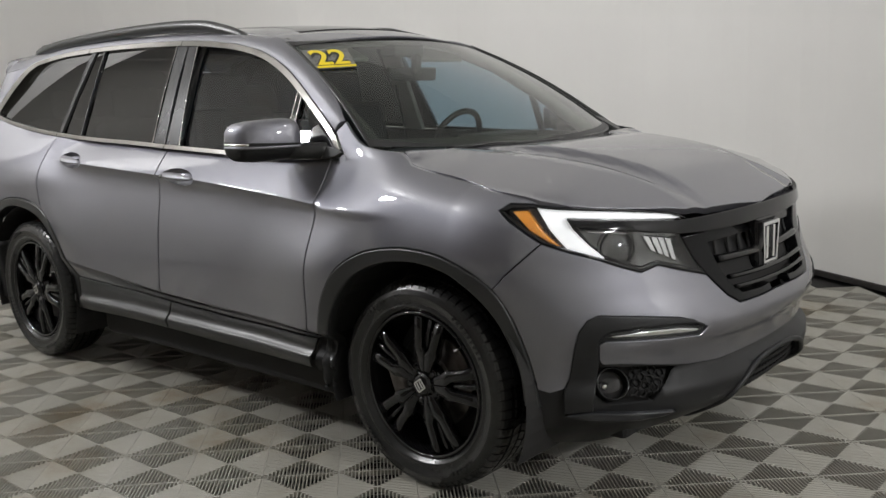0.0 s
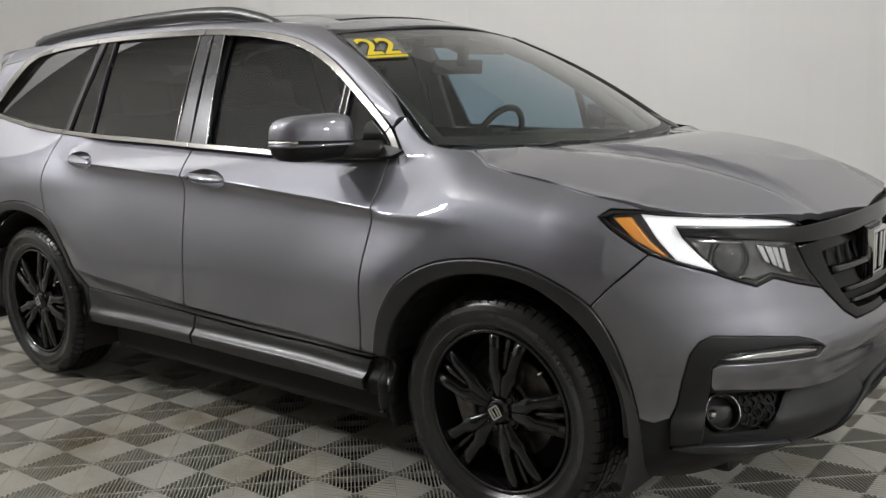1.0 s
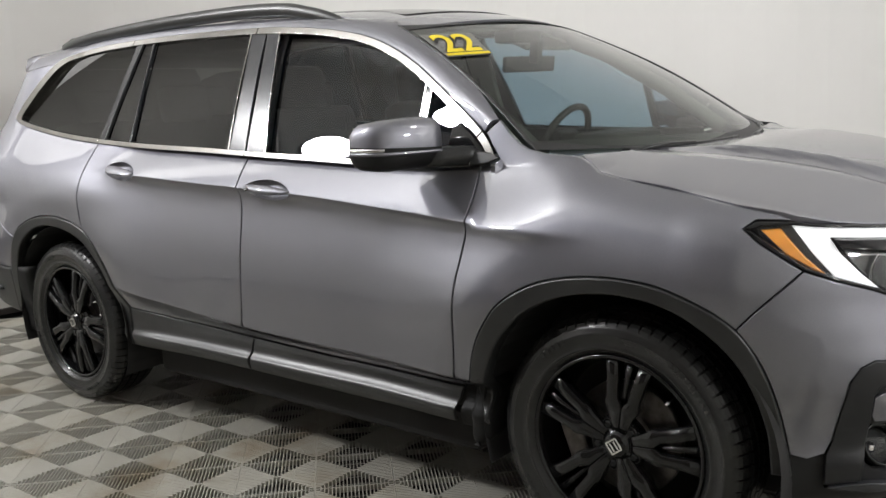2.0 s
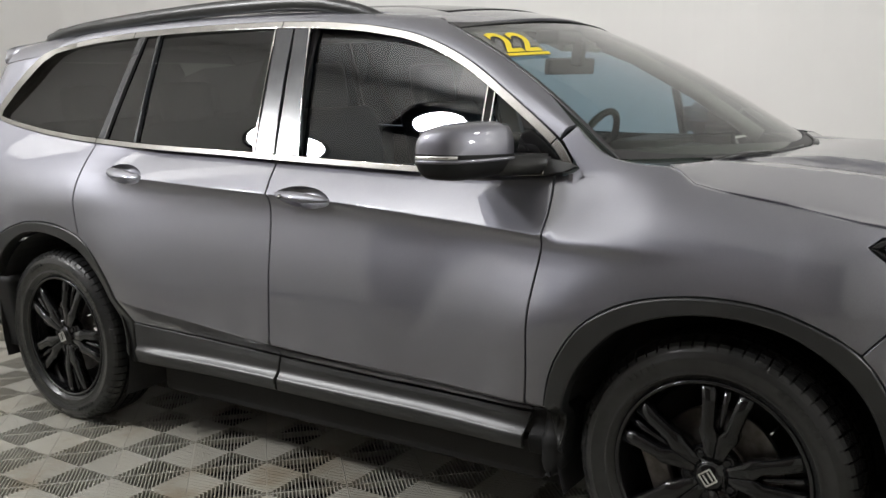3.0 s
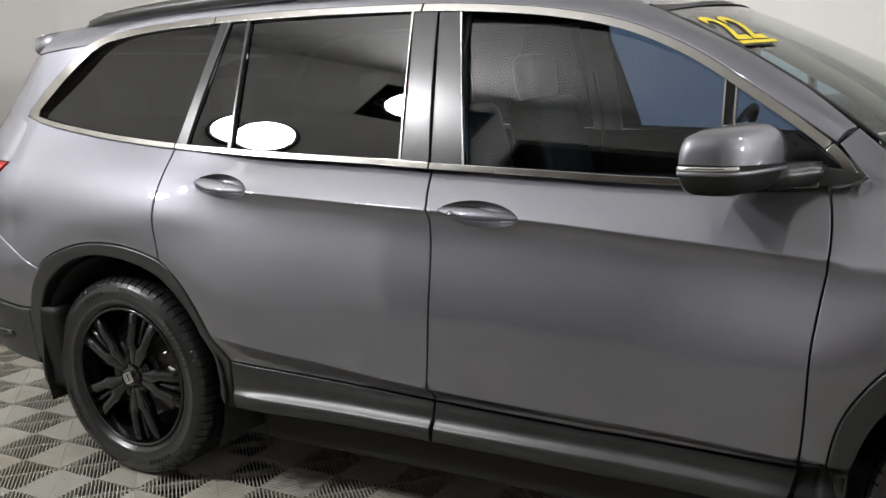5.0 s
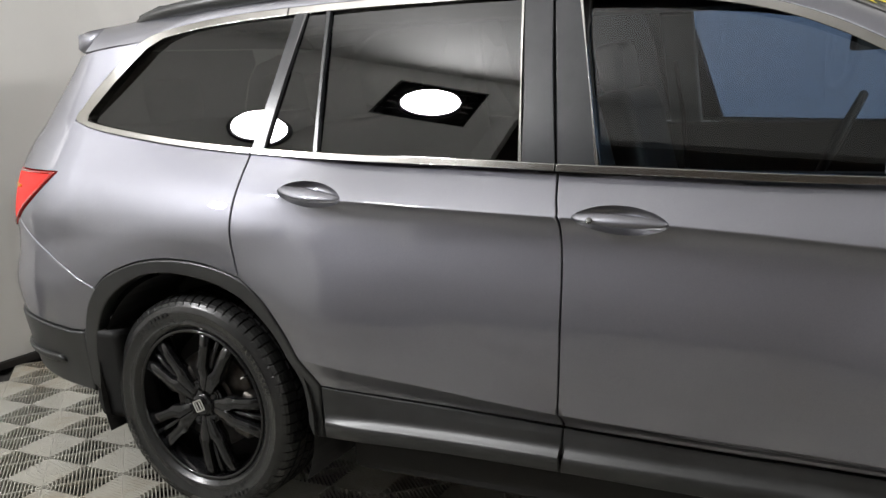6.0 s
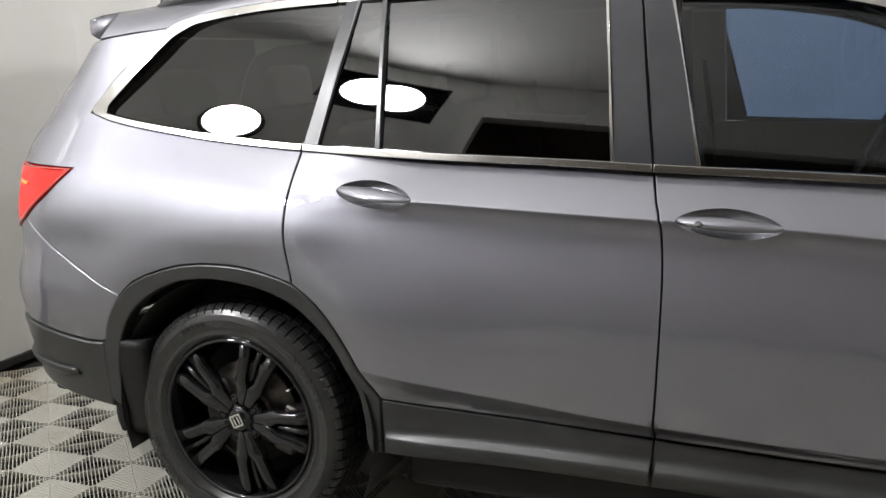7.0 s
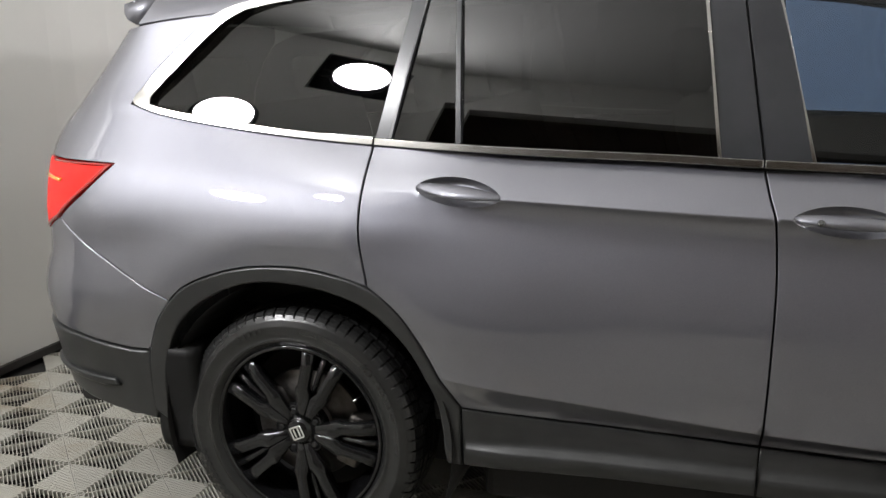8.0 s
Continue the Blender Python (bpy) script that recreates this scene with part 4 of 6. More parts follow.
for s in (-1, 1):
    # the pod round the fog lamp
    frame_out = [(1.985, 0.36), (1.985, 0.44), (2.003, 0.48), (2.018, 0.56), (2.037, 0.639), (2.063, 0.675), (2.10, 0.689), (2.25, 0.676), (2.396, 0.658), (2.46, 0.642), (2.523, 0.614), (2.49, 0.628), (2.392, 0.638), (2.25, 0.641), (2.146, 0.638), (2.117, 0.624), (2.10, 0.60), (2.100, 0.53), (2.088, 0.44), (2.08, 0.37)]
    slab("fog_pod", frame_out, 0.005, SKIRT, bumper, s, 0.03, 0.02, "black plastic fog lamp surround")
    slab("running_light", [(2.119, 0.620), (2.15, 0.635), (2.25, 0.638), (2.392, 0.634), (2.515, 0.618), (2.492, 0.594), (2.30, 0.601), (2.174, 0.608)], 0.004, CLEAR, bumper, s, 0.02, 0.02, "clear lens of the daytime light")
    slab("light_guide", [(2.135, 0.620), (2.25, 0.628), (2.392, 0.624), (2.49, 0.611), (2.48, 0.603), (2.30, 0.610), (2.17, 0.614)], -0.003, REFLECTOR, bumper, s, 0.006, 0.02, "bright reflector of the daytime light")
    slab("pocket", [(2.06, 0.53), (2.44, 0.50), (2.36, 0.40), (2.31, 0.37), (2.07, 0.37)], -0.060, DARK, bumper, s, 0.004, 0.04, "dark fog lamp pocket")
    # honeycomb beside the fog lamp
    for i in range(4):
        for j in range(4):
            u, z = 2.225 + 0.035 * i + (0.0175 if j % 2 else 0), 0.415 + 0.024 * j - 0.04 * (i / 4)
            round_part("mesh_ring", [(0.0125, 0.0), (0.0155, -0.004), (0.0155, 0.006), (0.0125, 0.006), (0.0125, 0.0)], u, z, -0.045, DARK, bumper, s, 6)
    fog = round_part("fog_lamp", [(0.050, 0.05), (0.056, 0.0), (0.052, -0.006), (0.046, 0.0), (0.043, 0.03)], 2.147, 0.451, -0.018, GLOSS, bumper, s, 36, "round black fog lamp bezel")
    # reflector kept dark; an added bright dome stands for the glint on one side
    round_part("fog_reflector", [(0.043, 0.026), (0.034, 0.040), (0.018, 0.050), (0.0, 0.054)], 2.147, 0.451, -0.018, DARK, fog, s, 28)
    round_part("fog_glint", [(0.015, 0.012), (0.012, 0.002), (0.0, -0.002)], 2.118, 0.447, -0.020, REFLECTOR, fog, s, 16)
    round_part("fog_lens", [(0.043, 0.014), (0.03, 0.006), (0.0, 0.002)], 2.147, 0.451, -0.018, CLEAR, fog, s, 28)
    slab("skirt_lip", [(1.985, 0.356), (2.05, 0.364), (2.101, 0.366), (2.25, 0.356), (2.398, 0.342), (2.34, 0.330), (2.281, 0.327), (2.16, 0.330), (2.06, 0.340)], 0.012, PILLAR, bumper, s, 0.03, 0.02, "grey lip on the bumper skirt")

# lower grille, with a rolled rim round its opening
bm = bmesh.new()
rim_line = curve(grille_hole + grille_hole[:1], 4)
tube(bm, [shell(u, z, -0.008) for u, z in rim_line], 0.010, 8, caps=False)
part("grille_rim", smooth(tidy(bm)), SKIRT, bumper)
lower = sheet("lower_grille", [(2.63, 0.18), (2.63, 0.45), (3.71, 0.45), (3.71, 0.18)], shell_at(-0.07), DARK, bumper, step=0.06)
for i in range(7):
    z = 0.255 + 0.028 * i
    bm = bmesh.new()
    tube(bm, [shell(2.66 + (3.682 - 2.66) * k / 40, z, -0.045 + 0.006 * (k % 2)) for k in range(41)], 0.006, 6)
    part("grille_bar", smooth(tidy(bm)), FLAP, lower)
for i in range(26):
    u = 2.68 + 0.04 * i
    bm = bmesh.new()
    tube(bm, [shell(u + 0.01 * (k % 2), 0.235 + 0.03 * k, -0.045) for k in range(8)], 0.005, 6)
    part("grille_rib", tidy(bm), FLAP, lower)

# upper grille
grille = sheet("grille", [(2.425, 0.905), (2.494, 0.830), (2.562, 0.772), (2.668, 0.696), (2.743, 0.664), (2.947, 0.664), (MID, 0.668)] + mirror_u([(2.425, 0.905), (2.494, 0.830), (2.562, 0.772), (2.668, 0.696), (2.743, 0.664), (2.947, 0.664)]) + mirror_u([(2.8, 0.958), (2.42, 0.955)]) + [(2.8, 0.958), (2.42, 0.955)],
               shell_at(-0.045), DARK, suv, step=0.05, label="gloss black front grille")
edge = [(2.440, 0.900), (2.494, 0.832), (2.566, 0.771), (2.670, 0.695), (2.743, 0.664), (2.947, 0.664), (3.05, 0.668), (3.05, 0.690), (2.95, 0.686), (2.78, 0.690), (2.72, 0.722), (2.655, 0.79), (2.60, 0.87), (2.575, 0.905)]
for s in (-1, 1):
    slab("grille_surround", edge, 0.003, NIGHT, grille, s, 0.04, 0.02)
bar = [(1.992, 0.986), (2.20, 0.973), (2.42, 0.958), (2.50, 0.957), (2.8, 0.960), (MID, 0.964)]
bar_low = [(MID, 0.908), (2.834, 0.904), (2.557, 0.907), (2.422, 0.913), (2.22, 0.940), (2.08, 0.957), (2.012, 0.964)]
sheet("grille_top_bar", bar[:-1] + mirror_u(bar[:-1]) + mirror_u(bar_low[1:]) + bar_low[1:],
      shell_at(0.012), GLOSS, grille, step=0.025, thick=0.05, label="gloss black bar across the grille and lamps")
for z, r, off, u0 in ((0.800, 0.020, -0.006, 2.66), (0.738, 0.012, 0.0, 2.72), (0.706, 0.010, 0.002, 2.74)):
    bm = bmesh.new()
    k = 40
    tube(bm, [shell(u0 + (2 * MID - 2 * u0) * i / k, z + 0.03 * (1 - math.cos((i / k - 0.5) * math.pi)) * 0.2, off) for i in range(k + 1)], r, 10, 0.7)
    part("grille_bar", smooth(tidy(bm)), GLOSS, grille)
sheet("grille_panel", [(2.585, 0.905), (2.615, 0.862), (2.80, 0.866), (MID, 0.868)] + mirror_u([(2.585, 0.905), (2.615, 0.862), (2.80, 0.866)]), shell_at(-0.010), NIGHT, grille, step=0.04, thick=0.02, label="dark gloss panel under the top bar")
sheet("grille_back", [(2.62, 0.866), (2.66, 0.80), (2 * MID - 2.66, 0.80), (2 * MID - 2.62, 0.866)], shell_at(-0.030), FLAP, grille, step=0.05)
for i in range(9):
    u = 2.69 + (2 * MID - 5.38) * i / 8
    bm = bmesh.new()
    tube(bm, [shell(u, 0.80 + 0.066 * k / 3, -0.024) for k in range(4)], 0.007, 6)
    part("grille_rib", tidy(bm), DARK, grille)
# badge: a plain bright plate in a dark seat
bm = bmesh.new()
seat = [(-0.075, 0.895), (0.075, 0.895), (0.060, 0.745), (-0.060, 0.745)]
loft(bm, [[(x, y * k, 0.82 + (z - 0.82) * k) for y, z in curve(seat + seat[:1], 1)[:-1]] for x, k in ((2.215, 1.18), (2.245, 1.16), (2.250, 1.10))])
bmesh.ops.bevel(bm, geom=bm.edges[:], offset=0.006, segments=2, affect="EDGES")
badge = part("badge_seat", tidy(bm), GLOSS, grille)
bm = bmesh.new()
n = len(seat)
outer = [[bm.verts.new((x, y * k, 0.82 + (z - 0.82) * k)) for y, z in seat] for x, k in ((2.245, 1.04), (2.268, 1.0), (2.268, 0.84), (2.250, 0.82))]
for a, b in zip(outer, outer[1:]):
    for i in range(n):
        bm.faces.new((a[i], a[(i + 1) % n], b[(i + 1) % n], b[i]))
part("badge_ring", tidy(bm), BRIGHT, grille, "bright chrome badge outline")
bm = bmesh.new()
for y in (-0.030, 0.030):
    box(bm, (2.258, y, 0.82), (0.018, 0.018, 0.118), 0.004)
part("badge_frame", bm, BRIGHT, grille, "bright chrome badge bars")

# headlamps
for s in (-1, 1):
    lamp_out = LAMP_TOP + [(2.440, 0.905), (2.494, 0.832), (2.566, 0.769)] + list(reversed(LAMP_BOT[:-1])) + [(1.864, 0.951), (1.812, 0.983)]
    lamp = slab("headlamp", lamp_out, -0.040, DARK, suv, s, 0.02, 0.03, "clear headlamp with amber marker and white light strip")
    slab("lamp_rim", LAMP_TOP[:3] + [(1.95, 1.021), (2.181, 1.004), (2.381, 0.985), (2.44, 0.974), (2.477, 0.956), (2.44, 0.963), (2.38, 0.977), (2.18, 0.996), (1.95, 1.0125), (1.89, 1.019), (1.815, 1.019), (1.792, 1.010)], 0.003, GLOSS, lamp, s, 0.02, 0.015)
    slab("lamp_rim", [(1.792, 1.010), (1.773, 1.013), (1.812, 0.983), (1.864, 0.951), (1.922, 0.915), (1.993, 0.889), (2.099, 0.857), (2.176, 0.829), (2.25, 0.807), (2.321, 0.823), (2.414, 0.800), (2.566, 0.769), (2.550, 0.783), (2.414, 0.809), (2.321, 0.831), (2.25, 0.816), (2.18, 0.837), (2.10, 0.865), (1.996, 0.897), (1.928, 0.923), (1.872, 0.958), (1.825, 0.988)], 0.003, GLOSS, lamp, s, 0.02, 0.015)
    slab("light_strip", [(1.887, 1.019), (1.95, 1.012), (2.18, 0.996), (2.38, 0.977), (2.455, 0.961), (2.42, 0.959), (2.2, 0.973), (1.985, 0.987), (2.01, 0.950), (2.06, 0.903), (2.12, 0.856), (2.095, 0.864), (1.996, 0.895), (1.94, 0.955)], -0.008, DRL, lamp, s, 0.02, 0.015, "white light strip")
    slab("marker", [(1.812, 1.010), (1.862, 1.012), (1.925, 0.945), (1.980, 0.899), (1.94, 0.918), (1.88, 0.952)], -0.008, AMBER, lamp, s, 0.02, 0.015, "amber side marker")
    slab("lamp_bezel", [(2.012, 0.963), (2.10, 0.953), (2.22, 0.938), (2.41, 0.912), (2.44, 0.905), (2.49, 0.835), (2.545, 0.783), (2.42, 0.809), (2.33, 0.828), (2.26, 0.815), (2.18, 0.836), (2.13, 0.856), (2.065, 0.905)], -0.032, BEZEL, lamp, s, 0.01, 0.02)
    round_part("projector", [(0.060, 0.03), (0.060, -0.004), (0.054, -0.006), (0.050, 0.0)], 2.160, 0.884, -0.030, GLOSS, lamp, s, 32)
    round_part("projector_ring", [(0.064, 0.004), (0.067, -0.003), (0.063, -0.007), (0.060, -0.003)], 2.160, 0.884, -0.030, BEZEL, lamp, s, 32)
    slab("light_bar", [(2.055, 0.948), (2.13, 0.941), (2.20, 0.932), (2.20, 0.925), (2.13, 0.933), (2.062, 0.940)], -0.018, REFLECTOR, lamp, s, 0.008, 0.012, "short bright bar under the light strip")
    round_part("projector_lens", [(0.050, 0.0), (0.045, -0.012), (0.032, -0.022), (0.016, -0.027), (0.0, -0.029)], 2.160, 0.884, -0.030, CLEAR, lamp, s, 32)
    round_part("projector_bowl", [(0.050, 0.0), (0.03, 0.02), (0.0, 0.026)], 2.160, 0.884, -0.030, BEZEL, lamp, s, 24)
    for k in range(4):
        # facets of the main beam, each a step deeper than the next
        ta, tb = k / 4, (k + 0.9) / 4
        slab("reflector", [(2.262 + 0.138 * ta, 0.918 - 0.021 * ta), (2.262 + 0.138 * tb, 0.918 - 0.021 * tb), (2.300 + 0.130 * tb, 0.864 - 0.046 * tb), (2.300 + 0.130 * ta, 0.864 - 0.046 * ta)], -0.024 + 0.004 * (k % 2), REFLECTOR, lamp, s, 0.02, 0.012, "bright main beam reflector")
    slab("lens_cover", [(1.80, 1.02), (1.9, 1.024), (2.18, 0.999), (2.38, 0.980), (2.46, 0.962), (2.43, 0.905), (2.49, 0.835), (2.552, 0.780), (2.41, 0.804), (2.321, 0.827), (2.25, 0.812), (2.176, 0.834), (2.099, 0.862), (1.993, 0.894), (1.925, 0.920), (1.866, 0.955), (1.818, 0.986)], 0.0, CLEAR, lamp, s, 0.004, 0.03, edge=0.001)

# ---- tail ----
for s in (-1, 1):
    tl = [(-1.985, 1.149), (-2.055, 1.088), (-2.193, 0.985), (-2.30, 0.945), (-2.46, 0.905), (-2.55, 0.90), (-2.56, 1.151), (-2.3, 1.152), (-2.15, 1.151)]
    lampr = slab("tail_lamp", tl, 0.004, RED, suv, s, 0.03, 0.02, "red tail lamp wrapping the rear corner")
    slab("lamp_rim", [(-1.985, 1.149), (-2.055, 1.088), (-2.193, 0.985), (-2.30, 0.945), (-2.46, 0.905), (-2.46, 0.914), (-2.30, 0.955), (-2.20, 0.993), (-2.068, 1.092), (-2.012, 1.143), (-2.15, 1.144), (-2.3, 1.145), (-2.3, 1.152), (-2.15, 1.151)], 0.008, RED_DARK, lampr, s, 0.006, 0.012)
    # the bulb's glow, painted as an amber slab on the lens
    slab("tail_lamp_glow", [(-2.20, 1.100), (-2.30, 1.106), (-2.38, 1.105), (-2.38, 1.096), (-2.30, 1.095), (-2.21, 1.090)], 0.010, AMBER, lampr, s, 0.006, 0.015, "amber slab with the bulb's glow put into its colour")
    bmp = [(-1.767, 0.765)] + curve(SEAM_R, 6)[1:] + [(-2.30, 0.945), (-2.46, 0.905), (-2.555, 0.898), (-2.555, 0.640), (-2.343, 0.638), (-2.148, 0.630), (-2.030, 0.615), (-1.928, 0.603), (-1.862, 0.604)] + curve(list(reversed(ARCH_R[9:])), 6)[1:-1]
    rb = slab("rear_bumper", bmp, 0.0, PAINT, suv, s, 0.02, 0.03)
    slab("bumper_skirt", [(-1.862, 0.600), (-1.928, 0.599), (-2.030, 0.611), (-2.148, 0.626), (-2.343, 0.634), (-2.555, 0.636), (-3.47, 0.636), (-3.47, 0.43), (-2.6, 0.43), (-2.3, 0.425), (-2.131, 0.405), (-1.99, 0.385), (-1.876, 0.37)], 0.010, PLASTIC, rb, s, 0.03, 0.03, "black plastic bumper skirt", edge=0.010)
    # a raised lip for the step in the skirt, proud enough to catch light
    slab("skirt_step", [(-1.982, 0.478), (-1.999, 0.500), (-2.261, 0.508), (-2.409, 0.505), (-2.409, 0.488), (-2.261, 0.488), (-2.05, 0.472)], 0.024, PLASTIC, rb, s, 0.03, 0.02, edge=0.008)
    # mud flaps
    for host, x0, x1, z0, z1, w in (("rear", -1.865, -1.715, 0.285, 0.61, 0.10), ("front", 0.945, 1.005, 0.285, 0.50, 0.10)):
        bm = bmesh.new()
        rr = []
        for i in range(13):
            t = i / 12
            z = z1 + (z0 - z1) * t
            d = (-0.02 if host == "rear" else -0.012) * t * t
            r = 0.022 * max(0.0, (t - 0.8) / 0.2) ** 2
            ys = half(x0, max(z, 0.36)) + 0.004
            rr.append([(x0 + d - 0.012 + r, s * (ys - 0.016), z), (x0 + d - 0.004 + r, s * (ys - 0.004), z), (x0 + d + 0.008 + r, s * ys, z), (x1 + d - r - 0.03, s * ys, z), (x1 + d - r - 0.01, s * (ys - 0.006), z), (x1 + d - r, s * (ys - 0.025), z), (x1 + d - r - 0.01, s * (ys - 0.15), z), (x0 + d + r, s * (ys - 0.15), z)])
        loft(bm, rr)
        part("mud_flap", smooth(tidy(bm)), FLAP, suv, "black rubber mud flap")

# ---- door handles ----
def handle(door, side, ua, za, ub, zb):
    """A strap handle over a scooped cup, from its rear end to its front end."""
    L = ub - ua
    um, zm = (ua + ub) / 2, (za + zb) / 2
    bm = bmesh.new()
    rings = []
    for k in (1.0, 0.985, 0.94, 0.85, 0.7, 0.5, 0.3, 0.1):
        deep = -0.001 - 0.044 * (1 - k ** 2.6)
        rings.append([shell(um + (u - um) * k, zm + (z - zm) * k, deep) for u, z in cup_outline(ua, za, ub, zb)])
    loft(bm, rings, caps=False)
    tidy(bm)
    flip_y(bm, side)
    part("handle_cup", smooth(bm), PAINT, door)
    bm = bmesh.new()
    rings = []
    for i in range(21):
        t = i / 20
        u, z = ua + 0.004 + (L - 0.008) * t, za + (zb - za) * t + 0.004
        hgt = 0.003 + 0.0135 * math.sin(math.pi * t) ** 0.6
        lift = 0.002 + 0.020 * math.sin(math.pi * min(1, max(0, t))) ** 0.7
        ring = []
        for k in range(12):
            a = 2 * math.pi * k / 12
            ring.append(shell(u, z + hgt * math.sin(a), lift + 0.009 * math.cos(a) * math.sin(math.pi * (0.04 + 0.92 * t)) ** 0.5))
        rings.append(ring)
    loft(bm, rings)
    tidy(bm)
    flip_y(bm, side)
    grip = part("handle_grip", smooth(bm), PAINT, door)
    return grip


for s in (-1, 1):
    g = handle(SIDES[s][0], s, *HANDLE_F)
    bm = bmesh.new()
    lathe(bm, [(0.0075, 0.004), (0.0085, 0.0), (0.006, -0.002), (0.0, -0.001)], 20)
    bmesh.ops.transform(bm, matrix=on_shell(-0.035, 1.055, 0.036), verts=bm.verts)
    flip_y(bm, s)
    part("lock_cylinder", smooth(bm), BEZEL, SIDES[s][0])
    handle(SIDES[s][1], s, *HANDLE_R)

# ---- door mirrors ----
def mirror(side):
    y0, y1 = -0.915, -1.143
    bm = bmesh.new()
    rings = []
    n = 28
    # sections from the inner end outwards: rounded boxes, lower half flatter
    secs = [(0.0, 0.30), (0.03, 0.72), (0.10, 0.93), (0.25, 1.0), (0.5, 1.0), (0.75, 0.97), (0.9, 0.88), (0.97, 0.70), (1.0, 0.40)]
    for t, k in secs:
        y = y0 + (y1 - y0) * t
        cx, cz = 0.760 - 0.055 * t - 0.03 * t * t, 1.218 - 0.003 * t
        ring = []
        for i in range(n):
            a = 2 * math.pi * i / n
            c, q = math.cos(a), math.sin(a)
            ring.append((cx + 0.082 * k * math.copysign(abs(c) ** 0.62, c) * (1 if c > 0 else 0.85), y, cz + (0.080 if q > 0 else 0.078) * k * math.copysign(abs(q) ** 0.68, q) + 0.008 * (1 - t)))
        rings.append(ring)
    loft(bm, rings)
    tidy(bm)
    upper, lower = bm, bm.copy()
    for b, keep_up in ((upper, True), (lower, False)):
        geom = b.verts[:] + b.edges[:] + b.faces[:]
        bmesh.ops.bisect_plane(b, geom=geom, plane_co=(0, 0, 1.198), plane_no=(0.02, 0.03, 1), clear_inner=keep_up, clear_outer=not keep_up)
    for b in (upper, lower):
        flip_y(b, side)
    body = part("door_mirror", smooth(lower), FLAP, suv, "door mirror with grey cap and black lower shell")
    part("mirror_cap", smooth(upper), PAINT, body, "grey painted mirror cap")
    # a ledge between cap and lower shell, and the bright signal strip over its outer end

    def girdle(ta, tb, z, out):
        pts = []
        for i in range(33):
            t = ta + (1.0 - ta) * i / 32
            pts.append((0.760 - 0.055 * t - 0.03 * t * t + 0.082 * table(secs, t) + out, y0 + (y1 - y0) * t - out * t ** 8, z))
        for i in range(17):
            t = 1.0 - (1.0 - tb) * i / 16
            pts.append((0.760 - 0.055 * t - 0.03 * t * t - 0.0697 * table(secs, t) - out, y0 + (y1 - y0) * t - out * t ** 8, z))
        return pts
    for name, ta, tb, z, r, mat, words in (("mirror_ledge", 0.08, 0.5, 1.198, 0.0055, PAINT, "grey painted ledge"), ("signal_strip", 0.90, 0.72, 1.2095, 0.0058, BRIGHT, "bright turn signal strip")):
        bm = bmesh.new()
        tube(bm, girdle(ta, tb, z, -0.002), r, 10)
        tidy(bm)
        flip_y(bm, side)
        part(name, smooth(bm), mat, body, words)
    # glass at the rear
    bm = bmesh.new()
    box(bm, (0.640, -1.04, 1.217), (0.004, 0.17, 0.118), 0.0015)
    flip_y(bm, side)
    part("mirror_glass", bm, BRIGHT, body)
    # arm
    bm = bmesh.new()
    loft(bm, [[(x + dx, y, z + dz) for dx, dz in ((-w, -h), (w, -h), (w * 0.9, h), (-w * 0.9, h))] for x, y, z, w, h in ((0.86, -0.855, 1.185, 0.075, 0.022), (0.835, -0.90, 1.178, 0.062, 0.026), (0.80, -0.94, 1.174, 0.047, 0.028), (0.775, -0.975, 1.172, 0.04, 0.025))])
    bmesh.ops.bevel(bm, geom=bm.edges[:], offset=0.008, segments=2, affect="EDGES")
    tidy(bm)
    flip_y(bm, side)
    part("mirror_arm", smooth(bm), PLASTIC, body)
    slab("mirror_foot", [(0.835, 1.148), (0.90, 1.147), (0.965, 1.156), (1.003, 1.172), (0.975, 1.186), (0.93, 1.19), (0.86, 1.20), (0.82, 1.185)], 0.006, PLASTIC, body, side, 0.02, 0.02, "black plastic mirror foot")
    slab("window_corner", [(0.80, 1.165), (0.93, 1.165), (0.955, 1.182), (0.89, 1.235), (0.83, 1.275), (0.80, 1.26)], 0.002, GLOSS, SIDES[side][0], side, 0.01, 0.02, "black window corner")


for s in (-1, 1):
    mirror(s)


# ---- wheels ----
TYRE_R, RIM_R = 0.376, 0.262


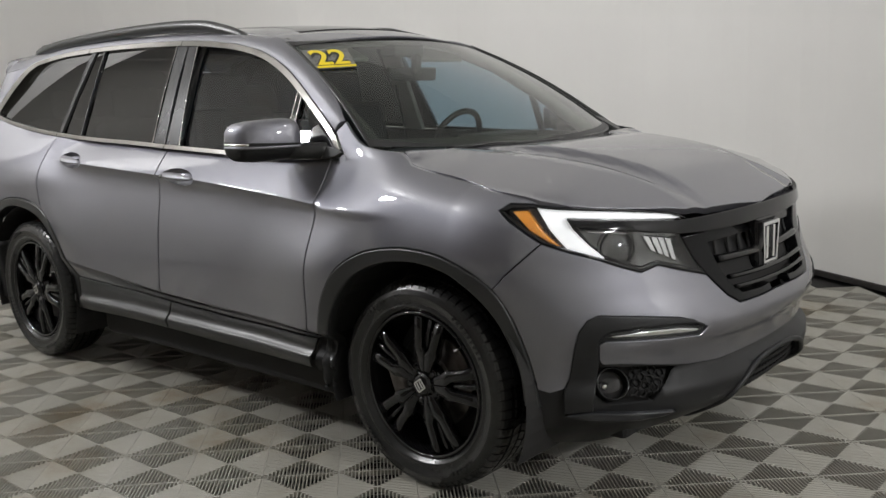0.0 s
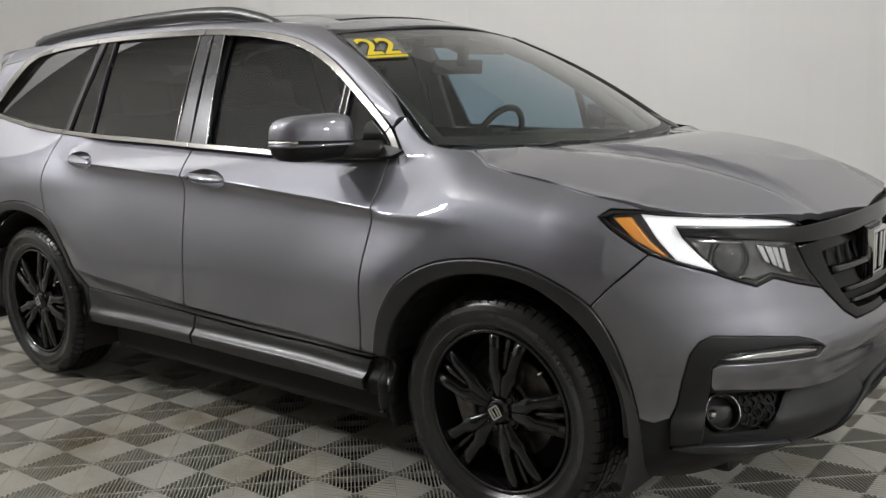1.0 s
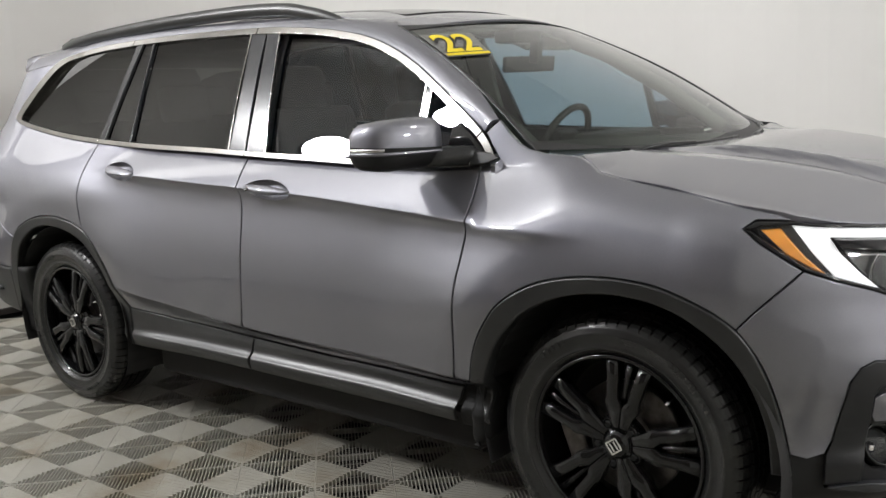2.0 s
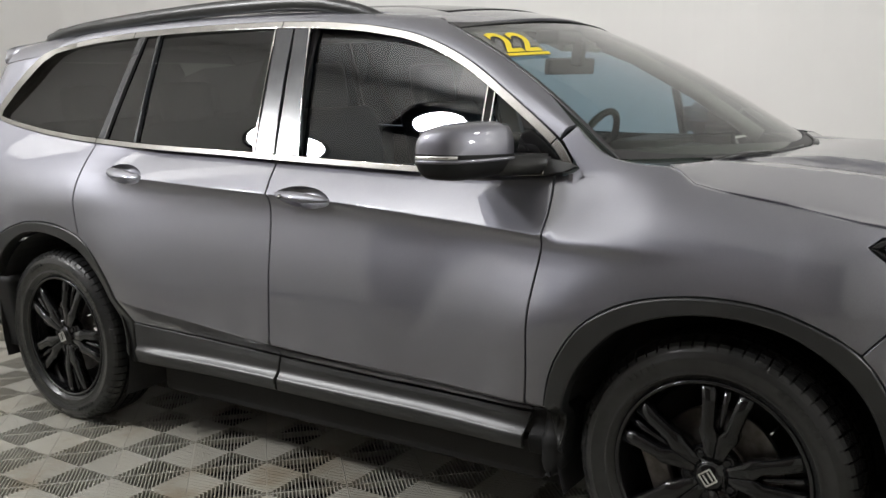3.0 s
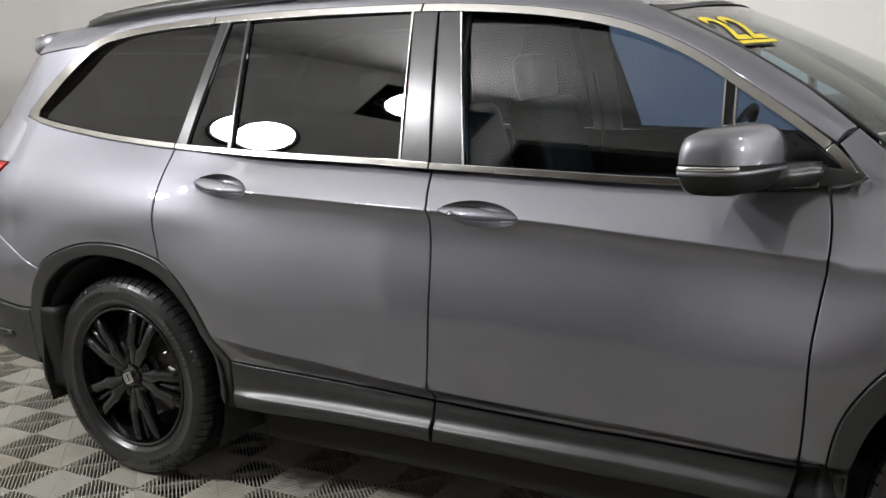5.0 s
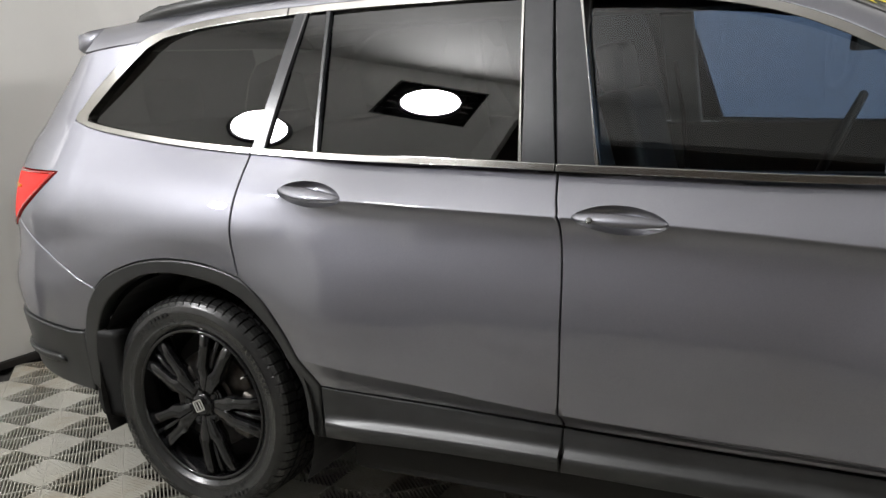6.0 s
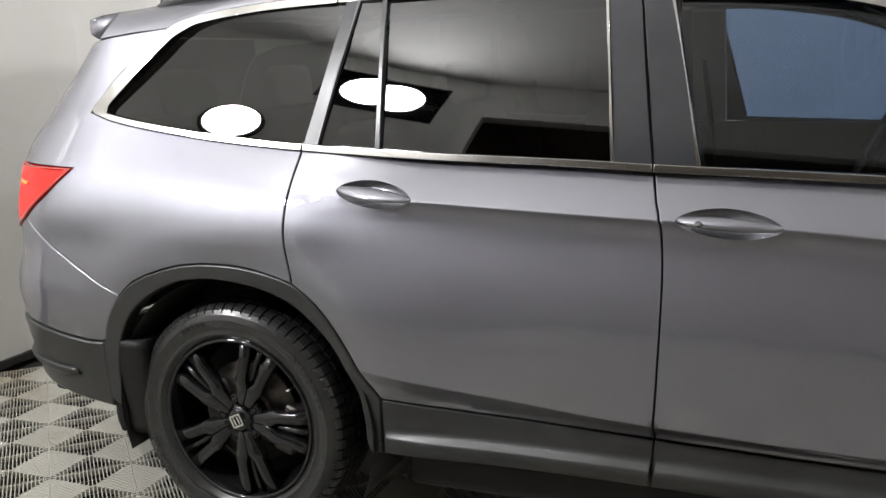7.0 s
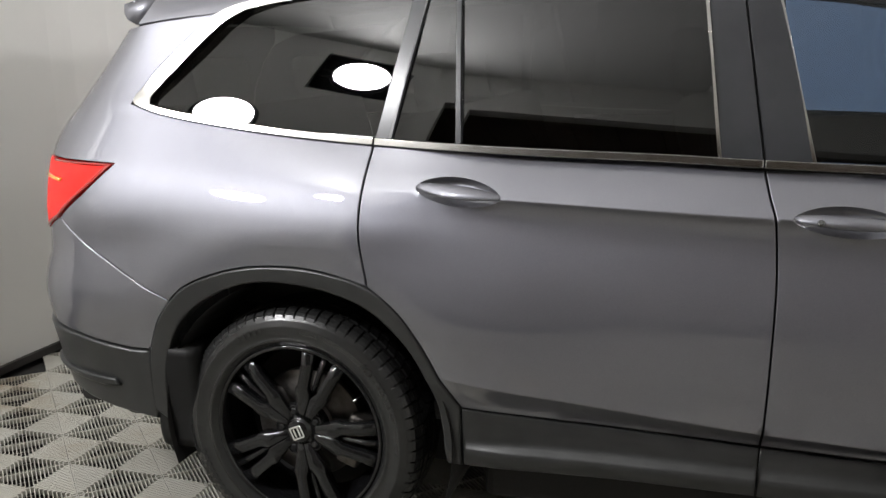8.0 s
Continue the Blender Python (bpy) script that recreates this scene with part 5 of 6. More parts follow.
def wheel(x, side, turn):
    """A wheel standing at x; y grows inwards from its outer face."""
    hub = new("wheel")
    bm = bmesh.new()
    lathe(bm, [(RIM_R + 0.003, 0.014), (RIM_R + 0.002, 0.007), (RIM_R - 0.003, 0.004), (RIM_R - 0.008, 0.006), (RIM_R - 0.011, 0.014), (RIM_R - 0.016, 0.05), (RIM_R - 0.035, 0.12), (RIM_R - 0.03, 0.21), (RIM_R, 0.225), (RIM_R + 0.004, 0.215)], 96)
    part("rim", smooth(tidy(bm)), RIM, hub, "gloss black alloy rim")
    bm = bmesh.new()
    prof = [(RIM_R - 0.002, 0.018), (RIM_R + 0.004, 0.010), (RIM_R + 0.012, 0.006), (RIM_R + 0.017, -0.001), (RIM_R + 0.022, -0.004), (RIM_R + 0.026, -0.003), (RIM_R + 0.029, -0.001), (RIM_R + 0.046, -0.008), (RIM_R + 0.060, -0.0105), (RIM_R + 0.064, -0.0125), (RIM_R + 0.067, -0.0105), (RIM_R + 0.078, -0.008), (RIM_R + 0.087, -0.003), (RIM_R + 0.093, 0.003), (RIM_R + 0.097, 0.012), (TYRE_R - 0.011, 0.030)]
    prof += [(TYRE_R - 0.009, 0.05), (TYRE_R - 0.008, 0.12), (TYRE_R - 0.009, 0.19), (TYRE_R - 0.011, 0.206), (RIM_R + 0.097, 0.226), (RIM_R + 0.087, 0.238), (RIM_R + 0.05, 0.245), (RIM_R, 0.225)]
    lathe(bm, prof, 128)
    tyre = part("tyre", smooth(tidy(bm)), RUBBER, hub, "black rubber tyre with blocked tread")
    # tread: shoulder blocks turned over the edge, and three ribs of slanted blocks
    bm = bmesh.new()
    n = 68
    edge = [(RIM_R + 0.0865, -0.0045), (RIM_R + 0.096, 0.001), (RIM_R + 0.104, 0.010), (TYRE_R - 0.0045, 0.022), (TYRE_R - 0.001, 0.036), (TYRE_R, 0.050), (TYRE_R - 0.009, 0.0515)]
    for k in range(n):
        a = 2 * math.pi * k / n
        for flip in (0, 1):
            rings = []
            for e in (-0.43, -0.40, 0.40, 0.43):
                low = 0.0012 if abs(e) > 0.42 else 0.0
                rings.append([((r - low) * math.cos(a + (e + 0.006 * i) * 2 * math.pi / n), (0.232 - y) if flip else y, (r - low) * math.sin(a + (e + 0.006 * i) * 2 * math.pi / n)) for i, (r, y) in enumerate(edge)])
                rings[-1].append((0.355 * math.cos(a + e * 2 * math.pi / n), 0.19 if flip else 0.045, 0.355 * math.sin(a + e * 2 * math.pi / n)))
            loft(bm, rings)
        for y0, y1, skew in ((0.060, 0.092, 0.3), (0.101, 0.131, -0.3), (0.140, 0.172, 0.3)):
            rings = []
            for r in (TYRE_R - 0.012, TYRE_R + 0.0012):
                rings.append([(r * math.cos(a + (e + sk) * 2 * math.pi / n), y, r * math.sin(a + (e + sk) * 2 * math.pi / n)) for y, e, sk in ((y0, -0.42, -skew / 2), (y0, 0.42, -skew / 2), (y1, 0.42, skew / 2), (y1, -0.42, skew / 2))])
            loft(bm, rings)
    part("tread", tidy(bm), RUBBER, tyre)
    # moulded ring of plain raised bars on the sidewall
    bm = bmesh.new()
    for a0, n in ((20, 9), (200, 9), (110, 5), (290, 6)):
        for i in range(n):
            t = radians(a0 + turn + i * 3.6)
            m = Matrix.Translation((0.322 * math.cos(t), -0.0135, 0.322 * math.sin(t))) @ Matrix.Rotation(-t + math.pi / 2, 4, "Y")
            box(bm, (0, 0, 0), (0.010, 0.003, 0.016), 0.0, m)
    tagged(part("sidewall_mark", bm, RUBBER, tyre), kind="stuff")
    # five forked spokes
    for k in range(5):
        a = radians(turn + 72 * k)
        bm = bmesh.new()

        def bar(line, w, depth):
            rings = []
            for i, (r, t, y) in enumerate(line):
                c = Vector((r * math.cos(a + t), y, r * math.sin(a + t)))
                d = Vector((-math.sin(a + t), 0, math.cos(a + t)))
                ww = w[i]
                rings.append([tuple(c + d * ww + Vector((0, 0.006, 0))), tuple(c + d * ww * 0.72), tuple(c - d * ww * 0.72), tuple(c - d * ww + Vector((0, 0.006, 0))), tuple(c - d * ww * 0.9 + Vector((0, depth, 0))), tuple(c + d * ww * 0.9 + Vector((0, depth, 0)))])
            loft(bm, rings)
        for sg in (-1, 1):
            rings = []
            for r, e0, e1, y in ((0.030, 0.0, 0.022, 0.020), (0.060, 0.0, 0.029, 0.015), (0.095, 0.0, 0.041, 0.010), (0.112, 0.0, 0.050, 0.008), (0.124, 0.004, 0.053, 0.0075), (0.140, 0.015, 0.050, 0.007), (0.20, 0.023, 0.060, 0.008), (RIM_R - 0.009, 0.031, 0.074, 0.012)):
                ring = []
                for e, dy in ((e0, 0.005 if e0 > 0.001 else 0.0012), (e0 + 0.0035, 0.0), (e1 - 0.004, 0.0), (e1, 0.005), (e1 - 0.001, 0.038), (e0 + 0.001 * (e0 > 0), 0.038)):
                    ring.append((r * math.cos(a) - sg * e * math.sin(a), y + dy, r * math.sin(a) + sg * e * math.cos(a)))
                rings.append(ring)
            loft(bm, rings)
        bar([(0.118, 0.0, 0.024), (0.15, 0.0, 0.016), (0.20, 0.0, 0.014), (RIM_R - 0.010, 0.0, 0.018)], [0.006, 0.0065, 0.0075, 0.010], 0.026)
        tidy(bm)
        crisp = [e for e in bm.edges if len(e.link_faces) == 2 and e.calc_face_angle() > 0.5 and min(v.co.y for v in e.verts) < 0.030]
        bmesh.ops.bevel(bm, geom=crisp, offset=0.0042, segments=3, affect="EDGES", clamp_overlap=True)
        part("spoke", smooth(tidy(bm)), RIM, hub)
        # wheel nut in its well
        b = radians(turn + 36 + 72 * k)
        bm = bmesh.new()
        lathe(bm, [(0.013, 0.03), (0.013, 0.012), (0.009, 0.008), (0.0, 0.008)], 6)
        bmesh.ops.transform(bm, matrix=Matrix.Translation((0.060 * math.cos(b), 0.008, 0.060 * math.sin(b))), verts=bm.verts)
        part("wheel_nut", tidy(bm), GLOSS, hub)
        bm = bmesh.new()
        lathe(bm, [(0.020, 0.03), (0.020, 0.016), (0.017, 0.014), (0.015, 0.03)], 20)
        bmesh.ops.transform(bm, matrix=Matrix.Translation((0.060 * math.cos(b), 0.006, 0.060 * math.sin(b))), verts=bm.verts)
        part("nut_well", smooth(tidy(bm)), RIM, hub)
    bm = bmesh.new()
    lathe(bm, [(0.082, 0.06), (0.080, 0.030), (0.070, 0.024), (0.040, 0.020), (0.036, 0.012), (0.031, 0.007), (0.0, 0.006)], 48)
    part("hub_cap", smooth(tidy(bm)), RIM, hub)
    bm = bmesh.new()
    t = Matrix.Rotation(-radians(turn + 28), 4, "Y")
    for c, sz in (((-0.0175, 0.003, 0), (0.005, 0.004, 0.036)), ((0.0175, 0.003, 0), (0.005, 0.004, 0.036)), ((0, 0.003, 0.0175), (0.036, 0.004, 0.005)), ((0, 0.003, -0.0175), (0.036, 0.004, 0.005)), ((-0.007, 0.003, 0), (0.005, 0.004, 0.026)), ((0.007, 0.003, 0), (0.005, 0.004, 0.026))):
        box(bm, c, sz, 0.001, t)
    part("cap_badge", bm, BRIGHT, hub, "bright square cap badge")
    bm = bmesh.new()
    lathe(bm, [(0.05, 0.085), (0.165, 0.085), (0.168, 0.088), (0.168, 0.106), (0.05, 0.108)], 64)
    part("brake_disc", smooth(tidy(bm)), STEEL, hub, "grey steel brake disc")
    bm = bmesh.new()
    lathe(bm, [(0.0, 0.075), (0.07, 0.075), (0.078, 0.085), (0.08, 0.10)], 32)
    part("hub_carrier", smooth(tidy(bm)), STEEL, hub)
    bm = bmesh.new()
    fwd = -1 if x > 0 else 1
    m = Matrix.Rotation(radians(-20 if x > 0 else 20), 4, "Y")
    box(bm, (fwd * 0.155, 0.095, 0.02), (0.07, 0.085, 0.16), 0.015, m)
    part("brake_caliper", bm, STEEL, hub, "bare metal brake caliper")
    bm = bmesh.new()
    ta = radians(turn + 36)
    tube(bm, [(0.225 * math.cos(ta), 0.045, 0.225 * math.sin(ta)), (0.212 * math.cos(ta), 0.012, 0.212 * math.sin(ta))], [0.004, 0.0035], 8)
    part("tyre_valve", smooth(tidy(bm)), REFLECTOR, hub)
    # back plate that closes the view through the spokes
    bm = bmesh.new()
    lathe(bm, [(0.0, 0.17), (0.225, 0.17), (0.235, 0.12)], 48)
    part("dust_shield", smooth(tidy(bm)), DARK, hub)
    hub.parent = suv
    hub.location = (x, side * 0.957, TYRE_R - 0.002)
    if side == 1:
        hub.rotation_euler = (0, 0, math.pi)
    return hub


for x, side, turn in ((AXLE, -1, 8), (-AXLE, -1, -4), (AXLE, 1, 20), (-AXLE, 1, 50)):
    wheel(x, side, turn)

# wheel wells and underbody
for x in (AXLE, -AXLE):
    for s in (-1, 1):
        bm = bmesh.new()
        rings = []
        for y in (0.978, 0.90, 0.80, 0.66):
            r = 0.452
            rings.append([(x + (0.03 if x < 0 else 0.02) + r * math.cos(radians(a)), s * y, 0.385 + r * math.sin(radians(a))) for a in range(-25, 206, 7)])
        loft(bm, rings, close_ring=False)
        ring = rings[-1]
        bm.faces.new([bm.verts.new(p) for p in ring])
        part("wheel_well", tidy(bm), DARK, suv, "black wheel well liner")
# the front undertray, out of view, is sized to deepen shadow under the nose
for name, at, size in (("underbody", (-0.1, 0, 0.30), (4.3, 1.30, 0.16)), ("floor_pan", (0.0, 0, 0.27), (1.75, 1.72, 0.14)), ("rear_undertray", (-2.1, 0, 0.38), (0.5, 1.5, 0.16)), ("front_undertray", (1.76, 0, 0.275), (0.40, 1.40, 0.12))):
    bm = bmesh.new()
    box(bm, at, size, 0.03)
    part(name, bm, DARK, suv)
for s in (-1, 1):
    for name, at, size in (("door_lining", (0.0, s * 0.84, 0.76), (1.84, 0.06, 0.80)), ("rear_lining", (-1.62, s * 0.80, 1.06), (0.86, 0.06, 0.22)), ("wing_lining", (1.25, s * 0.70, 0.95), (0.64, 0.04, 0.20))):
        bm = bmesh.new()
        box(bm, at, size, 0.01)
        part(name, bm, DARK, suv)
bm = bmesh.new()
box(bm, (1.62, 0, 0.74), (0.85, 1.28, 0.52), 0.03)
part("engine_bay", bm, DARK, suv)

# ---- cabin ----
def cushion(name, at, size, parent, mat=LEATHER, bevel=0.05, turn=0.0, label=""):
    bm = bmesh.new()
    box(bm, (0, 0, 0), size, bevel)
    bmesh.ops.transform(bm, matrix=pose(*at, 0, turn, 0), verts=bm.verts)
    return part(name, smooth(bm), mat, parent, label)


cushion("cabin_floor", (-0.5, 0, 0.42), (3.2, 1.6, 0.06), suv, CABIN, 0.02)
for y in (-0.40, 0.40):
    seat = cushion("front_seat", (0.06, y, 0.74), (0.54, 0.52, 0.17), suv, LEATHER, 0.06, 0, "black leather front seat")
    cushion("backrest", (-0.26, y, 1.02), (0.15, 0.50, 0.62), seat, LEATHER, 0.06, -14)
    cushion("headrest", (-0.36, y, 1.405), (0.10, 0.27, 0.19), seat, LEATHER, 0.045, -8)
for x, ys in ((-0.75, (-0.42, 0.42)), (-1.55, (-0.36, 0.36))):
    bench = cushion("rear_bench", (x, 0, 0.74), (0.50, 1.36, 0.16), suv, LEATHER, 0.06, 0, "black leather rear bench")
    cushion("backrest", (x - 0.30, 0, 1.0), (0.15, 1.34, 0.56), bench, LEATHER, 0.06, -14)
    for y in ys:
        cushion("headrest", (x - 0.38, y, 1.36), (0.09, 0.26, 0.17), bench, LEATHER, 0.04, -8)
dash = cushion("dashboard", (0.98, 0, 0.99), (0.62, 1.44, 0.26), suv, CABIN, 0.09, 6, "dark soft-touch dashboard")
cushion("screen_hood", (0.70, 0.46, 1.125), (0.22, 0.42, 0.09), dash, CABIN, 0.035, 0)
cushion("centre_console", (0.35, 0, 0.70), (0.9, 0.24, 0.30), dash, CABIN, 0.05, 0)
# steering wheel
bm = bmesh.new()
tilt = pose(0.43, 0.45, 1.112, 0, -64, 0)
ring = [(0.182 * math.cos(2 * math.pi * i / 40), 0.182 * math.sin(2 * math.pi * i / 40), 0) for i in range(41)]
tube(bm, ring, 0.0155, 10, caps=False)
box(bm, (0, 0, 0), (0.13, 0.15, 0.035), 0.014)
box(bm, (0.0, 0.11, 0), (0.035, 0.13, 0.018), 0.006)
box(bm, (0.0, -0.11, 0), (0.035, 0.13, 0.018), 0.006)
bmesh.ops.transform(bm, matrix=tilt, verts=bm.verts)
part("steering_wheel", smooth(tidy(bm)), LEATHER, dash, "black leather steering wheel")
# inner mirror
bm = bmesh.new()
box(bm, (0, 0, 0), (0.025, 0.27, 0.062), 0.011)
box(bm, (0.035, 0, 0.05), (0.05, 0.03, 0.09), 0.01)
bmesh.ops.transform(bm, matrix=pose(0.535, 0.02, 1.462, 0, 8, -14), verts=bm.verts)
inner = part("inner_mirror", bm, CABIN, suv, "dark rear-view mirror on the screen")
bm = bmesh.new()
box(bm, (0.50, 0.0, 1.57), (0.10, 0.20, 0.05), 0.015)
part("sensor_box", bm, CABIN, inner)
# headliner, pillars, sun visors
sheet("headliner", [(0.40, -0.56), (0.46, 0), (0.40, 0.56), (-1.9, 0.54), (-1.9, -0.54)], lambda x, y, off=0.0: roof_form(x, y, -0.045 + off), BEIGE, suv, step=0.1, label="pale grey headliner")
for y in (-0.34, 0.34):
    cushion("sun_visor", (0.36, y, 1.565), (0.17, 0.36, 0.02), suv, BEIGE, 0.008, 24)
# linings are pale on the lit far side, dark near: shade put into colour
for s in (-1, 1):
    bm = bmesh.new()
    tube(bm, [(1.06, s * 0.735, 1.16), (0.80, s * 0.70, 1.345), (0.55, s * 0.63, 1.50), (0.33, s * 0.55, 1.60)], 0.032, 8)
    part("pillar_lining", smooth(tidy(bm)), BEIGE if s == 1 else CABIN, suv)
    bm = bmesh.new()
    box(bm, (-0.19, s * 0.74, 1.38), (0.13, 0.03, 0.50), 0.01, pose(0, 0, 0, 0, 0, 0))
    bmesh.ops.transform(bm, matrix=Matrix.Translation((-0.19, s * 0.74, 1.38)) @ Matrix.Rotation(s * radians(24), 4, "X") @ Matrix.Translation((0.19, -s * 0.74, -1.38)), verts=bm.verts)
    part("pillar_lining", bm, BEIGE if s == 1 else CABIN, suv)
    bm = bmesh.new()
    tube(bm, [(-0.21, s * 0.70, 1.42), (-0.18, s * 0.72, 1.2), (-0.16, s * 0.74, 0.9)], 0.02, 6, 0.3)
    part("seat_belt", tidy(bm), CABIN, suv)

# ---- price sticker on the screen ----
STICK = ((-0.975, 0.868), (-0.68, 0.845), (-0.765, 0.640), (-0.985, 0.640))


def stick_point(s, t, off):
    (a0, b0), (a1, b1), (a2, b2), (a3, b3) = STICK
    a = (a0 * (1 - s) + a1 * s) * t + (a3 * (1 - s) + a2 * s) * (1 - t)
    b = (b0 * (1 - s) + b1 * s) * t + (b3 * (1 - s) + b2 * s) * (1 - t)
    return screen_form(a, b, off)


sticker = sheet("year_sticker", [(0, 0), (1, 0), (1, 1), (0, 1)], lambda s, t, off=0.0: stick_point(s, t, 0.006 + off), FILM, suv, step=0.1, thick=0.001, edge=0.0005, label="clear film year sticker with yellow figures")
sheet("underline", [(0.02, 0.02), (1.0, 0.02), (1.0, 0.11), (0.02, 0.11)], lambda s, t, off=0.0: stick_point(s, t, 0.009 + off), YELLOW, sticker, step=0.1, thick=0.001, edge=0.0005, label="yellow bar")
for mat, grow, off, name in ((INK, 0.065, 0.008, "figure_outline"), (YELLOW, 0.018, 0.0095, "figure")):
    text = bpy.data.curves.new(name, "FONT")
    text.body = "22"
    text.size = 1.0
    text.offset = grow
    text.extrude = 0.0
    text.resolution_u = 6
    holder = bpy.data.objects.new(name, text)
    scene.collection.objects.link(holder)
    me = holder.to_mesh()
    xs = [v.co.x for v in me.vertices]
    ys = [v.co.y for v in me.vertices]
    bm = bmesh.new()
    bm.from_mesh(me)
    holder.to_mesh_clear()
    bpy.data.objects.remove(holder)
    x0, x1, y0, y1 = min(xs), max(xs), min(ys), max(ys)
    for v in bm.verts:
        v.co = stick_point(0.08 + 0.80 * (v.co.x - x0) / (x1 - x0), 0.14 + 0.80 * (v.co.y - y0) / (y1 - y0), off)
    part(name, bm, mat, sticker, "yellow number 22" if mat is YELLOW else "black outline of the number")


# ---- the booth ----
def wall_line():
    """The wall's inner face seen from above: a round back, straight sides."""
    pts = [(-7.3, -2.3), (-5.4, -1.95), (-4.3, -1.6), (-3.85, -1.3), (-3.55, -0.6), (-3.50, 0.0), (-3.50, 0.62)]
    cx, cy, r = -0.13, 0.30, 3.39
    for a in range(172, 56, -4):
        pts.append((cx + r * math.cos(radians(a)), cy + r * math.sin(radians(a))))
    pts += [(7.4, -0.1), (3.1, -7.7)]
    return pts


def wall(name, line, z0, z1, thick, mat, label):
    bm = bmesh.new()
    n = len(line)
    outer = []
    for i, p in enumerate(line):
        a, b = Vector(line[max(i - 1, 0)]), Vector(line[min(i + 1, n - 1)])
        d = (b - a).normalized()
        outer.append((p[0] - d.y * thick, p[1] + d.x * thick))
    rings = [[(p[0], p[1], z0), (p[0], p[1], z1), (q[0], q[1], z1), (q[0], q[1], z0)] for p, q in zip(line, outer)]
    loft(bm, rings)
    tidy(bm)
    ob = part(name, bm, mat)
    return tagged(ob, label, "wall", kind="structure")


LINE = wall_line()
wall("wall_back", LINE, 0.0, CEILING, 0.12, WALL, "white painted booth wall curving round behind the car")
inner_line = [(p[0] + 0.0, p[1]) for p in LINE]
bm = bmesh.new()
rings = []
for i, p in enumerate(LINE):
    a, b = Vector(LINE[max(i - 1, 0)]), Vector(LINE[min(i + 1, len(LINE) - 1)])
    d = (b - a).normalized()
    nx, ny = d.y, -d.x
    wob = 0.002 * math.sin(i * 1.7)
    rings.append([(p[0] + nx * 0.002, p[1] + ny * 0.002, 0.0), (p[0] + nx * 0.012, p[1] + ny * 0.012, 0.0), (p[0] + nx * 0.012, p[1] + ny * 0.012, 0.036 + wob), (p[0] + nx * 0.002, p[1] + ny * 0.002, 0.042 + wob)])
loft(bm, rings)
tagged(part("baseboard", tidy(bm), BASEB), "black rubber skirting at the foot of the white wall", "skirting", kind="structure")
bm = bmesh.new()
box(bm, (0.6, -2.3, CEILING + 0.06), (15.2, 13.4, 0.12))
tagged(part("ceiling", bm, CEIL), "plain white painted booth ceiling", "ceiling", kind="structure")

# front of the booth, behind the camera: a wall askew to the car with a lamp niche, then one with a wide doorway
def wall_frame(degrees, distance):
    """The pose of a wall: x along it, y into the booth."""
    n = Vector((math.sin(radians(degrees)), math.cos(radians(degrees)), 0))
    a = Vector((n.y, -n.x, 0))
    return n, a, Matrix(((a.x, n.x, 0, n.x * distance), (a.y, n.y, 0, n.y * distance), (0, 0, 1, 0), (0, 0, 0, 1)))


NRM, ALONG, WALL_M = wall_frame(29.0, -5.4)
NRM_D, ALONG_D, DOOR_M = wall_frame(14.0, -5.176)
NICHE = (-0.82, 0.42, 0.38, 5.03)
DOOR = (-1.36, 4.4, 4.93)
bm = bmesh.new()
a0, a1, b0, b1 = NICHE[0] - NICHE[1], NICHE[0] + NICHE[1], NICHE[3] - NICHE[2], NICHE[3] + NICHE[2]
for x0, x1, z0, z1 in ((-5.2, a0, 0, CEILING), (a0, a1, 0, b0), (a0, a1, b1, CEILING), (a1, -0.15, 0, CEILING)):
    box(bm, ((x0 + x1) / 2, -0.08, (z0 + z1) / 2), (x1 - x0, 0.16, z1 - z0), 0.0, None)
bmesh.ops.transform(bm, matrix=WALL_M, verts=bm.verts)
tagged(part("wall_front", bm, WALL), "white painted booth wall with a square lamp niche", "wall", kind="structure")
bm = bmesh.new()
for x0, x1, z0, z1 in ((-1.56, DOOR[0], 0, CEILING), (DOOR[0], DOOR[1], DOOR[2], CEILING), (DOOR[1], 7.2, 0, CEILING)):
    box(bm, ((x0 + x1) / 2, -0.08, (z0 + z1) / 2), (x1 - x0, 0.16, z1 - z0), 0.0, None)
bmesh.ops.transform(bm, matrix=DOOR_M, verts=bm.verts)
tagged(part("wall_doorway", bm, WALL), "white painted booth wall over a wide open doorway", "wall", kind="structure")
bm = bmesh.new()
box(bm, ((DOOR[0] + DOOR[1]) / 2, -1.9, 2.5), (DOOR[1] - DOOR[0] + 2.4, 0.1, 5.2))
for x in (DOOR[0] - 1.2, DOOR[1] + 1.2):
    box(bm, (x, -1.05, 2.5), (0.1, 1.7, 5.2))
box(bm, ((DOOR[0] + DOOR[1]) / 2, -1.05, 5.15), (DOOR[1] - DOOR[0] + 2.4, 1.8, 0.1))
bmesh.ops.transform(bm, matrix=DOOR_M, verts=bm.verts)
tagged(part("wall_outside", bm, BRICK), "dark brown block wall beyond the doorway", "wall", kind="structure")


